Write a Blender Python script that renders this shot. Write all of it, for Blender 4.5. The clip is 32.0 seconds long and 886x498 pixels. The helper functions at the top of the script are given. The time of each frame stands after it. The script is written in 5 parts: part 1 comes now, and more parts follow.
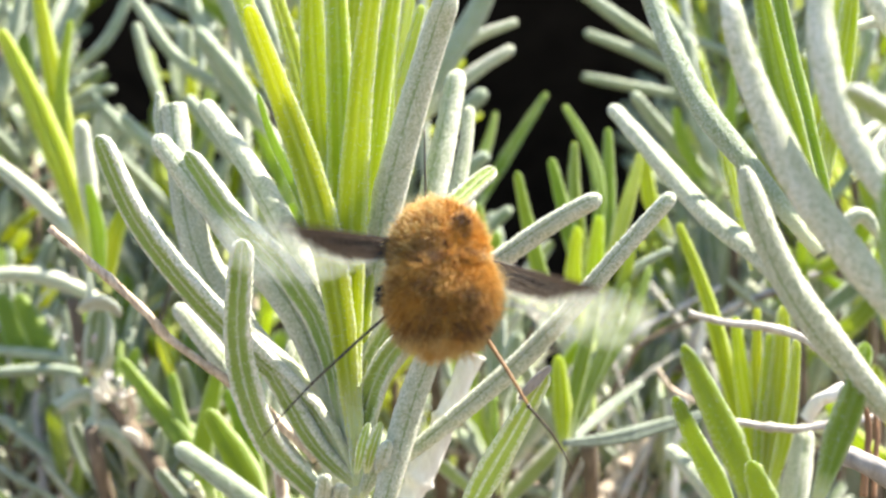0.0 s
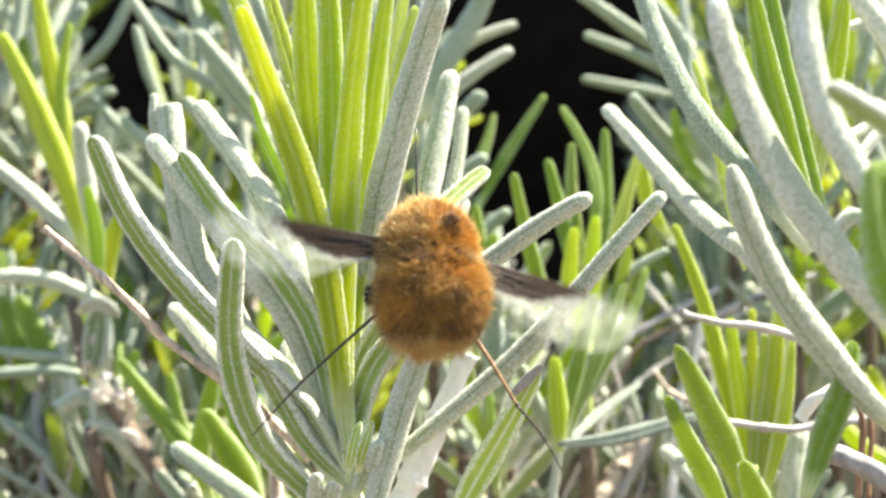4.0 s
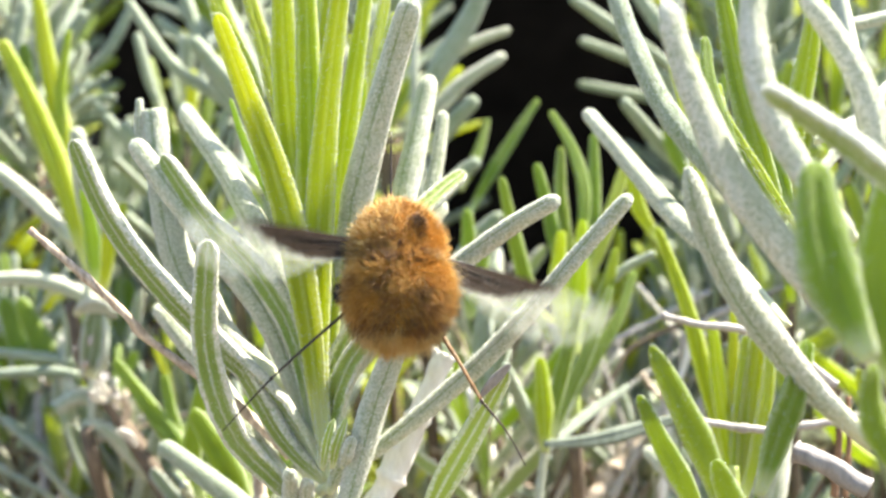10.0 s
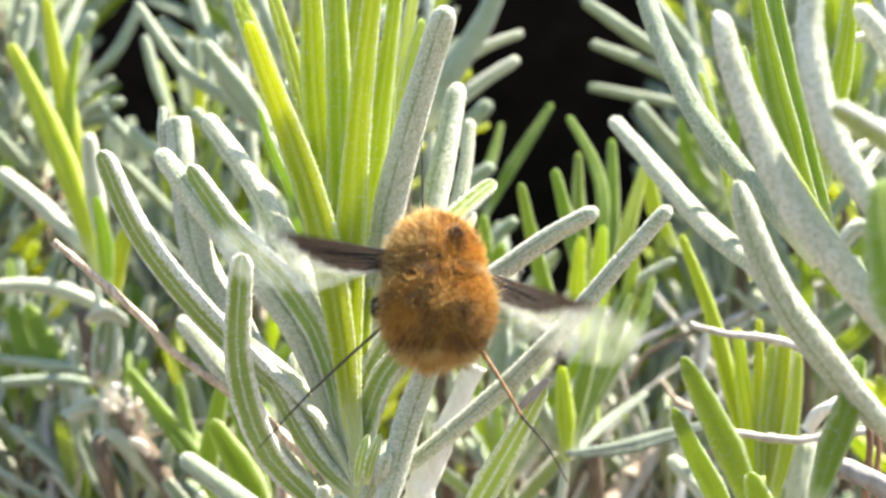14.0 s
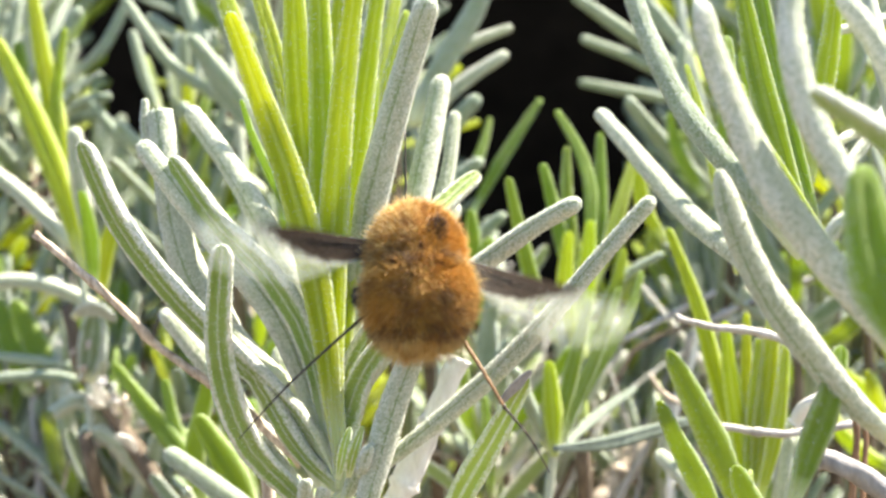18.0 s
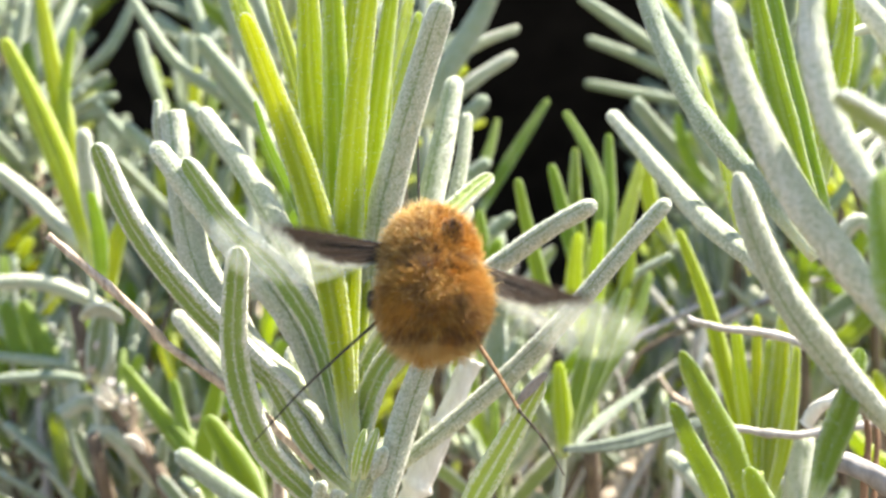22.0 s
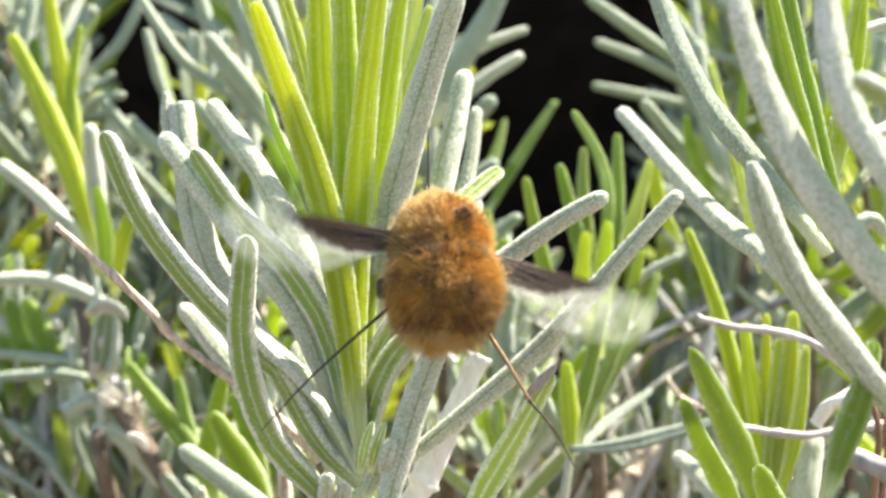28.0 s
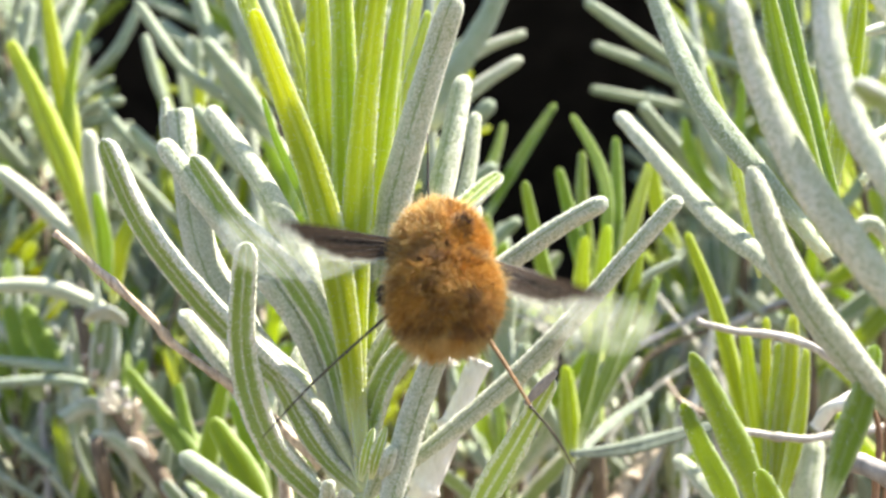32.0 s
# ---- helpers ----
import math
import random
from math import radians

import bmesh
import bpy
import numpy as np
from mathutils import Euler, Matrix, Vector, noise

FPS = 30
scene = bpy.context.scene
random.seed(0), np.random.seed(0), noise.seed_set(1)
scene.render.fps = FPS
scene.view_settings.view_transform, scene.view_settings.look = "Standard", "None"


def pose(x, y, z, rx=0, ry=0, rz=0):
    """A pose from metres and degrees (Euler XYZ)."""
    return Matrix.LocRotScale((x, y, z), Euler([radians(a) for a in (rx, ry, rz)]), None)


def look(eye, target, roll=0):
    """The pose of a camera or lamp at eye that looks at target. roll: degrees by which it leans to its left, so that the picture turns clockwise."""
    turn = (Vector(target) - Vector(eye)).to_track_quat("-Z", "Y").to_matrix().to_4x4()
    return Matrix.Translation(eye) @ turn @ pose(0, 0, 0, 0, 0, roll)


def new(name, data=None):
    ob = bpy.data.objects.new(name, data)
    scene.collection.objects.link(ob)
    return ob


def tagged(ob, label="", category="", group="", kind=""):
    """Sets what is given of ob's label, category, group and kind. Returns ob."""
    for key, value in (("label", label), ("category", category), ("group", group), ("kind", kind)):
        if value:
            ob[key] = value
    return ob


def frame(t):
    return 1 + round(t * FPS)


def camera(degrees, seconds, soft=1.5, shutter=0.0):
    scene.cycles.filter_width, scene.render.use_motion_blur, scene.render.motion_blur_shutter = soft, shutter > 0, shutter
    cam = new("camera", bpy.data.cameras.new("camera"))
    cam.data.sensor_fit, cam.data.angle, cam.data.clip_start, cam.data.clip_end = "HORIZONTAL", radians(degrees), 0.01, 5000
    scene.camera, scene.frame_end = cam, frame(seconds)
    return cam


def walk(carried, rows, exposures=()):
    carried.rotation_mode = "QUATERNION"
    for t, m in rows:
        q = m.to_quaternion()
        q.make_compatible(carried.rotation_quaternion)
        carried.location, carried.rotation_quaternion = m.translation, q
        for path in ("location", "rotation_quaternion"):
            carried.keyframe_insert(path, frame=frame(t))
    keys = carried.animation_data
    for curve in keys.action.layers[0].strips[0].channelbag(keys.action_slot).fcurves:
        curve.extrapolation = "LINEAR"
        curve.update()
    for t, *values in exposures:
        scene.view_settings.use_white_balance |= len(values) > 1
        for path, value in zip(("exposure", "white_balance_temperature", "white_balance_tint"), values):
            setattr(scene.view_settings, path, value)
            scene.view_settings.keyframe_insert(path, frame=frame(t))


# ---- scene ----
# One lavender bush in the open, seen from a hand's width away, with a bee fly hovering before it.
# Lengths in the plan below are millimetres from the first eye: x right, y ahead, z up.
EYE = 0.12
MM = 0.001
cam = camera(41.0, 32.0, soft=2.4, shutter=0.5)
cam.data.dof.use_dof = True
cam.data.dof.focus_distance = 0.093
cam.data.dof.aperture_fstop = 36.0
ROWS = [
    (0.0, -0.00, 0.00, 0.00, -0.000, -0.000, 0.000),
    (0.5, 0.27, 0.08, -0.36, 0.062, 0.099, -0.005),
    (1.0, 0.25, 0.57, -1.14, 0.054, 0.152, -0.025),
    (1.5, 0.02, -0.04, -0.56, 0.070, 0.137, 0.001),
    (2.0, 0.48, 0.72, -1.60, 0.148, 0.197, -0.079),
    (2.5, 0.84, 0.21, -0.95, 0.238, 0.143, 0.013),
    (4.5, 1.91, -0.31, -0.17, 0.490, 0.216, 0.054),
    (5.0, 3.43, -0.00, 0.18, 0.723, 0.112, 0.208),
    (5.5, 4.11, -1.45, 0.25, 0.948, 0.202, 0.252),
    (6.0, 3.84, -1.55, 0.32, 1.064, 0.259, 0.251),
    (6.5, 3.48, -0.92, -0.94, 1.129, 0.268, 0.090),
    (7.0, 2.85, -0.92, -0.78, 1.022, 0.323, 0.055),
    (7.5, 3.83, -1.32, -0.81, 1.124, 0.443, 0.114),
    (8.0, 4.43, -1.26, -0.69, 1.204, 0.440, 0.093),
    (8.5, 5.23, -1.77, -0.70, 1.399, 0.456, 0.084),
    (9.0, 3.64, -1.98, -0.22, 1.213, 0.485, 0.047),
    (9.5, 4.82, -1.64, -0.78, 1.354, 0.461, 0.031),
    (10.0, 5.54, -2.09, -0.76, 1.562, 0.494, -0.025),
    (10.5, 4.63, -1.87, -0.86, 1.378, 0.455, -0.003),
    (11.0, 4.23, -1.78, -0.01, 1.324, 0.436, 0.088),
    (11.5, 4.30, -2.15, -0.03, 1.258, 0.491, 0.126),
    (12.0, 3.22, -1.81, -0.12, 1.122, 0.472, 0.137),
    (12.5, 3.91, -1.67, 0.10, 1.200, 0.449, 0.211),
    (13.0, 4.25, -1.66, 0.00, 1.188, 0.408, 0.183),
    (13.5, 2.46, -1.31, -0.56, 0.986, 0.460, 0.097),
    (14.0, 1.39, -0.71, 0.53, 0.771, 0.315, 0.089),
    (14.5, 0.98, -0.64, 1.40, 0.574, 0.149, 0.070),
    (16.5, 2.02, -0.51, -0.21, 0.622, 0.328, 0.065),
    (17.0, 1.98, -0.06, -0.37, 0.536, 0.300, 0.080),
    (17.5, 1.89, -0.50, 0.38, 0.503, 0.269, 0.057),
    (18.0, 2.51, -0.12, -0.21, 0.621, 0.345, 0.122),
    (18.5, 2.37, -0.46, 0.93, 0.503, 0.250, 0.064),
    (19.0, 2.45, -0.48, 1.19, 0.565, 0.228, 0.102),
    (19.5, 2.47, 0.12, -0.05, 0.418, 0.298, 0.128),
    (20.0, 4.41, -0.20, -0.35, 1.002, 0.368, 0.247),
    (20.5, 2.55, -0.23, -0.39, 0.692, 0.321, 0.036),
    (21.0, 2.40, -0.09, -0.63, 0.583, 0.364, 0.076),
    (21.5, 1.35, 0.25, -0.22, 0.508, 0.320, 0.073),
    (22.0, 1.10, -0.13, 0.01, 0.480, 0.308, 0.104),
    (22.5, 0.82, 0.18, -0.37, 0.408, 0.421, 0.004),
    (23.0, 0.56, 0.37, -1.04, 0.419, 0.565, -0.010),
    (23.5, 0.05, 0.28, -1.11, 0.433, 0.666, -0.031),
    (24.0, 0.15, 0.24, -0.73, 0.460, 0.622, -0.087),
    (24.5, -0.13, 0.21, -0.64, 0.471, 0.645, -0.070),
    (25.0, 0.06, -0.04, -0.74, 0.476, 0.789, -0.071),
    (25.5, -0.41, 0.32, -0.94, 0.361, 0.896, -0.174),
    (27.5, 0.28, 0.15, -1.18, 0.565, 0.887, -0.294),
    (28.0, 0.56, 0.57, -1.60, 0.598, 0.901, -0.337),
    (28.5, 0.17, 0.54, -1.27, 0.575, 0.795, -0.385),
    (29.0, -0.66, 0.47, -1.31, 0.405, 0.914, -0.456),
    (29.5, -0.66, 0.87, -1.74, 0.363, 0.956, -0.511),
    (30.0, -0.42, 0.81, -1.66, 0.422, 1.000, -0.426),
    (30.5, 0.05, 0.54, -1.30, 0.544, 0.970, -0.341),
    (31.0, 0.05, 0.65, -1.14, 0.493, 0.967, -0.283),
    (31.5, 0.41, 0.84, -1.56, 0.519, 1.115, -0.146),
    (32.0, 0.40, 0.56, -1.32, 0.507, 1.014, -0.079),
]
walk(cam, [(t, pose(x * MM, y * MM, EYE + z * MM, 90 + pitch, roll, yaw)) for t, x, y, z, yaw, pitch, roll in ROWS],
     [(0.0, 2.21), (10.0, 2.21), (20.0, 2.15), (23.0, 2.12), (32.0, 2.12)])

# ---- light ----
SUN_UP, SUN_SIDE = 60.0, 72.0   # degrees above the horizon; degrees clockwise from straight ahead
world = bpy.data.worlds.new("world")
scene.world = world
world.use_nodes = True
wn = world.node_tree.nodes
sky = wn.new("ShaderNodeTexSky")
sky.sky_type = 'NISHITA'
sky.sun_disc = False
sky.sun_elevation = radians(SUN_UP)
sky.sun_rotation = radians(SUN_SIDE)
wn["Background"].inputs["Strength"].default_value = 0.085
world.node_tree.links.new(sky.outputs["Color"], wn["Background"].inputs["Color"])
sun = new("sun", bpy.data.lights.new("sun", 'SUN'))
sun.data.energy = 5.0
sun.data.angle = radians(0.6)
sun.data.color = (1.0, 0.915, 0.80)
sun_way = Vector((math.sin(radians(SUN_SIDE)) * math.cos(radians(SUN_UP)), math.cos(radians(SUN_SIDE)) * math.cos(radians(SUN_UP)), math.sin(radians(SUN_UP))))
sun.matrix_world = look(sun_way * 3.0, (0, 0, 0))


# ---- materials ----
def material(name):
    m = bpy.data.materials.new(name)
    m.use_nodes = True
    return m, m.node_tree.nodes, m.node_tree.links, m.node_tree.nodes["Principled BSDF"]


def math_node(nt, kind, a, b=None):
    n = nt.nodes.new("ShaderNodeMath")
    n.operation = kind
    for i, v in enumerate((a, b)):
        if v is None:
            continue
        if isinstance(v, (int, float)):
            n.inputs[i].default_value = v
        else:
            nt.links.new(v, n.inputs[i])
    return n.outputs[0]


def ramp(nt, value, stops):
    n = nt.nodes.new("ShaderNodeValToRGB")
    el = n.color_ramp.elements
    while len(el) < len(stops):
        el.new(0.5)
    for e, (p, c) in zip(el, stops):
        e.position = p
        e.color = (*c, 1) if isinstance(c, tuple) else (c, c, c, 1)
    nt.links.new(value, n.inputs[0])
    return n.outputs[0]


def mix(nt, factor, a, b, kind='MIX'):
    n = nt.nodes.new("ShaderNodeMix")
    n.data_type = 'RGBA'
    n.blend_type = kind
    for socket, v in ((n.inputs[0], factor), (n.inputs[6], a), (n.inputs[7], b)):
        if isinstance(v, (int, float)):
            socket.default_value = v
        elif isinstance(v, tuple):
            socket.default_value = (*v, 1)
        else:
            nt.links.new(v, socket)
    return n.outputs[2]


def grain(nt, scale, detail=4.0, rough=0.6, stretch=(1, 1, 1)):
    co = nt.nodes.new("ShaderNodeTexCoord")
    mp = nt.nodes.new("ShaderNodeMapping")
    mp.inputs["Scale"].default_value = stretch
    nt.links.new(co.outputs["Object"], mp.inputs[0])
    n = nt.nodes.new("ShaderNodeTexNoise")
    n.inputs["Scale"].default_value = scale
    n.inputs["Detail"].default_value = detail
    n.inputs["Roughness"].default_value = rough
    nt.links.new(mp.outputs[0], n.inputs["Vector"])
    return n.outputs[0]


def leaf_material(name, green, pale, felt, top_stops, under_stops, through_light, glow, top_green=None):
    """A felted leaf. green: the blade; felt: the hairs; the stops say how thick the hairs lie from midrib (0) to margin (1);
    top_green: the blade's upper face, where it differs."""
    m, nodes, links, bsdf = material(name)
    nt = m.node_tree
    uv = nodes.new("ShaderNodeUVMap")
    sep = nodes.new("ShaderNodeSeparateXYZ")
    links.new(uv.outputs[0], sep.inputs[0])
    under = math_node(nt, 'GREATER_THAN', sep.outputs[0], 0.5)
    across = math_node(nt, 'FRACT', math_node(nt, 'MULTIPLY', sep.outputs[0], 2.0))
    c = math_node(nt, 'ABSOLUTE', math_node(nt, 'SUBTRACT', math_node(nt, 'MULTIPLY', across, 2.0), 1.0))
    fine = grain(nt, 3600, 3.0, 0.75)
    broad = grain(nt, 420, 4.0, 0.6)
    ragged = math_node(nt, 'ADD', math_node(nt, 'MULTIPLY', math_node(nt, 'SUBTRACT', fine, 0.5), 0.24), math_node(nt, 'MULTIPLY', math_node(nt, 'SUBTRACT', broad, 0.5), 0.2))
    c = math_node(nt, 'ADD', c, ragged)
    cover = mix(nt, under, ramp(nt, c, top_stops), ramp(nt, c, under_stops))
    info = nodes.new("ShaderNodeObjectInfo")
    speck = ramp(nt, fine, [(0.36, 0.0), (0.60, 1.0)])
    thick = math_node(nt, 'MULTIPLY', cover, math_node(nt, 'ADD', math_node(nt, 'MULTIPLY', speck, 0.75), math_node(nt, 'MULTIPLY', broad, 0.62)))
    blade = mix(nt, ramp(nt, broad, [(0.35, 0.0), (0.7, 1.0)]), green, pale)
    blade = mix(nt, math_node(nt, 'MULTIPLY', info.outputs["Random"], 0.45), blade, (green[0] * 0.52, green[1] * 0.68, green[2] * 0.6))
    if top_green:
        blade = mix(nt, under, top_green, blade)
    colour = mix(nt, math_node(nt, 'MINIMUM', thick, 1.0), blade, felt)
    foot = ramp(nt, sep.outputs[1], [(0.0, 0.95), (0.08, 0.7), (0.20, 0.0)])
    colour = mix(nt, foot, colour, (0.80, 0.84, 0.52))
    links.new(colour, bsdf.inputs["Base Color"])
    bsdf.inputs["Roughness"].default_value = 0.62
    bsdf.inputs["Specular IOR Level"].default_value = 0.35
    bsdf.inputs["Sheen Weight"].default_value = 0.25
    bsdf.inputs["Sheen Roughness"].default_value = 0.4
    bump = nodes.new("ShaderNodeBump")
    bump.inputs["Strength"].default_value = 0.95
    bump.inputs["Distance"].default_value = 0.00025
    links.new(math_node(nt, 'ADD', fine, math_node(nt, 'MULTIPLY', broad, 1.5)), bump.inputs["Height"])
    links.new(bump.outputs[0], bsdf.inputs["Normal"])
    lit = mix(nt, info.outputs["Random"], (glow[0] * 0.74, glow[1] * 0.90, glow[2]), (glow[0] * 1.01, glow[1], glow[2]))
    tl = nodes.new("ShaderNodeBsdfTranslucent")
    links.new(mix(nt, math_node(nt, 'MULTIPLY', math_node(nt, 'MINIMUM', thick, 1.0), 0.5), lit, felt), tl.inputs["Color"])
    ms = nodes.new("ShaderNodeMixShader")
    ms.inputs[0].default_value = through_light
    links.new(bsdf.outputs[0], ms.inputs[1])
    links.new(tl.outputs[0], ms.inputs[2])
    links.new(ms.outputs[0], nodes["Material Output"].inputs["Surface"])
    return m


def bark_material(name, dark, light, scale=900, rough=0.85, stretch=(1, 1, 0.25)):
    m, nodes, links, bsdf = material(name)
    nt = m.node_tree
    fine = grain(nt, scale, 5.0, 0.65, stretch)
    broad = grain(nt, scale * 0.13, 3.0, 0.6)
    t = ramp(nt, math_node(nt, 'ADD', math_node(nt, 'MULTIPLY', fine, 0.65), math_node(nt, 'MULTIPLY', broad, 0.35)), [(0.34, dark), (0.66, light)])
    links.new(t, bsdf.inputs["Base Color"])
    bsdf.inputs["Roughness"].default_value = rough
    bump = nodes.new("ShaderNodeBump")
    bump.inputs["Strength"].default_value = 0.7
    bump.inputs["Distance"].default_value = 0.00015
    links.new(fine, bump.inputs["Height"])
    links.new(bump.outputs[0], bsdf.inputs["Normal"])
    return m


SILVER = leaf_material("silver_felted_leaf", (0.27, 0.38, 0.055), (0.37, 0.47, 0.10), (0.81, 0.80, 0.70),
                       [(0.0, 0.02), (0.05, 0.08), (0.12, 0.55), (0.6, 0.58), (1.0, 0.95)], [(0.0, 0.65), (0.05, 0.5), (0.10, 0.06), (0.58, 0.05), (0.68, 0.6), (0.84, 1.0)],
                       0.10, (0.50, 0.60, 0.14), (0.25, 0.32, 0.15))
FRESH = leaf_material("fresh_green_leaf", (0.31, 0.41, 0.012), (0.47, 0.52, 0.020), (0.72, 0.78, 0.36),
                      [(0.0, 0.45), (0.05, 0.32), (0.11, 0.06), (0.7, 0.08), (0.82, 0.55), (1.0, 1.0)], [(0.0, 0.5), (0.1, 0.4), (0.18, 0.08), (0.6, 0.06), (0.72, 0.5), (1.0, 0.8)],
                      0.47, (0.86, 0.89, 0.020))
GREEN = leaf_material("green_leaf", (0.14, 0.235, 0.009), (0.22, 0.325, 0.022), (0.60, 0.66, 0.42),
                      [(0.0, 0.14), (0.1, 0.07), (0.74, 0.1), (0.88, 0.45), (1.0, 0.9)], [(0.0, 0.3), (0.1, 0.3), (0.2, 0.1), (0.6, 0.1), (0.75, 0.5), (1.0, 0.8)],
                      0.42, (0.68, 0.78, 0.028))
# a less felted leaf; its greyer tone also stands in for shade on silvery leaves
SAGE = leaf_material("grey_green_leaf", (0.18, 0.25, 0.10), (0.26, 0.33, 0.16), (0.57, 0.61, 0.55),
                      [(0.0, 0.25), (0.12, 0.42), (0.6, 0.45), (1.0, 0.65)], [(0.0, 0.75), (0.06, 0.6), (0.12, 0.1), (0.50, 0.1), (0.60, 0.6), (0.74, 0.9)],
                      0.12, (0.50, 0.60, 0.14))
PALE = leaf_material("pale_striped_leaf", (0.36, 0.48, 0.045), (0.48, 0.57, 0.11), (0.82, 0.85, 0.68),
                     [(0.0, 0.5), (1.0, 0.9)], [(0.0, 0.95), (0.09, 0.8), (0.15, 0.1), (0.52, 0.08), (0.62, 0.7), (0.8, 1.0)], 0.22, (0.80, 0.86, 0.06))
FELT = leaf_material("woolly_bud", (0.30, 0.33, 0.20), (0.36, 0.40, 0.26), (0.62, 0.64, 0.56), [(0.0, 0.6), (1.0, 0.9)], [(0.0, 0.5), (1.0, 0.9)], 0.1, (0.4, 0.4, 0.15))
STEM_GREEN = bark_material("green_stem", (0.42, 0.52, 0.10), (0.62, 0.70, 0.26), 1500, 0.7)
# darkened leaf colour that carries the shade on two leaves of the mid sprig
SHADED_LEAF = bark_material("shaded_grey_green_leaf", (0.12, 0.15, 0.11), (0.25, 0.29, 0.23), 1500, 0.85)
STEM_GREY = bark_material("grey_felted_stem", (0.26, 0.29, 0.20), (0.50, 0.54, 0.44), 1500, 0.8)
BARK = bark_material("woody_bark", (0.055, 0.042, 0.03), (0.22, 0.165, 0.11), 900)
DRY = bark_material("dry_brown_twig", (0.17, 0.11, 0.07), (0.82, 0.71, 0.56), 1700)
BLEACHED = bark_material("bleached_stalk", (0.60, 0.57, 0.49), (0.88, 0.86, 0.80), 1100)
GREYTWIG = bark_material("grey_twig", (0.27, 0.25, 0.225), (0.56, 0.53, 0.50), 1300)
# darker grey twig: shade painted in for the stubby stem; also the withered leaf tip
SHADED_OLD_WOOD = bark_material("shaded_withered_wood", (0.15, 0.14, 0.13), (0.36, 0.34, 0.32), 1300)
RUST = bark_material("withered_leaf", (0.12, 0.065, 0.035), (0.34, 0.19, 0.10), 900)
# near-black: the deep shade behind the bush is put into this colour
DEEP_SHADE = bark_material("deep_shade", (0.004, 0.0034, 0.0028), (0.018, 0.015, 0.012), 60, 0.95, (1, 1, 1))
DEEP_SHADE.node_tree.nodes["Principled BSDF"].inputs["Specular IOR Level"].default_value = 0.1
LITTER = bark_material("soil_with_litter", (0.04, 0.03, 0.02), (0.18, 0.14, 0.09), 120, 0.95, (1, 1, 1))


def fuzz_material():
    m, nodes, links, bsdf = material("woolly_hairs")
    nt = m.node_tree
    geo = nodes.new("ShaderNodeNewGeometry")
    colour = mix(nt, geo.outputs["Random Per Island"], (0.60, 0.65, 0.54), (0.90, 0.91, 0.86))
    links.new(colour, bsdf.inputs["Base Color"])
    bsdf.inputs["Roughness"].default_value = 0.6
    tl = nodes.new("ShaderNodeBsdfTranslucent")
    links.new(colour, tl.inputs["Color"])
    ms = nodes.new("ShaderNodeMixShader")
    ms.inputs[0].default_value = 0.25
    links.new(bsdf.outputs[0], ms.inputs[1])
    links.new(tl.outputs[0], ms.inputs[2])
    links.new(ms.outputs[0], nodes["Material Output"].inputs["Surface"])
    return m


FUZZ = fuzz_material()
FUZZ_SEEDS = []


# ---- building ----
def part(name, mesh, mat, parent, label=""):
    if mat is not None:
        mesh.materials.clear()
        mesh.materials.append(mat)
    ob = new(name, mesh)
    ob.parent = parent
    if parent is not None:
        ob.matrix_parent_inverse = parent.matrix_world.inverted()
    if label:
        tagged(ob, label)
    return ob


def curve_through(points):
    """Places along a smooth curve through the points (Catmull-Rom), and the way run to each."""
    p = [np.array(q, float) for q in points]
    p = [2 * p[0] - p[1]] + p + [2 * p[-1] - p[-2]]
    spans = len(p) - 3
    s = np.minimum(np.arange(spans * 24 + 1) / 24, spans - 1e-9)
    i = s.astype(int)
    u = (s - i)[:, None]
    p = np.array(p)
    a, b, c, d = p[i], p[i + 1], p[i + 2], p[i + 3]
    table = 0.5 * (2 * b + (c - a) * u + (2 * a - 5 * b + 4 * c - d) * u * u + (3 * b - a - 3 * c + d) * u ** 3)
    run = np.r_[0, np.cumsum(np.linalg.norm(np.diff(table, axis=0), axis=1))]
    return table, run


# half the section of a leaf: out to the rolled margin and back under it
TOP = [(-1.0, 0.02), (-0.92, 0.36), (-0.66, 0.70), (-0.30, 0.90), (0.0, 0.86), (0.30, 0.90), (0.66, 0.70), (0.92, 0.36)]
UNDER = [(1.0, 0.02), (0.86, -0.26), (0.56, -0.26), (0.36, -0.04), (0.14, -0.10), (0.0, -0.20), (-0.14, -0.10), (-0.36, -0.04), (-0.56, -0.26), (-0.86, -0.26)]
SECTION = TOP + UNDER
SECTION_U = [0.5 * (x + 1) / 2 for x, _ in TOP] + [0.5 + 0.5 * (1 - x) / 2 for x, _ in UNDER]
STATIONS = [0, 0.05, 0.12, 0.2, 0.29, 0.38, 0.47, 0.56, 0.65, 0.73, 0.8, 0.86, 0.91, 0.945, 0.968, 0.984, 0.994, 1.0]


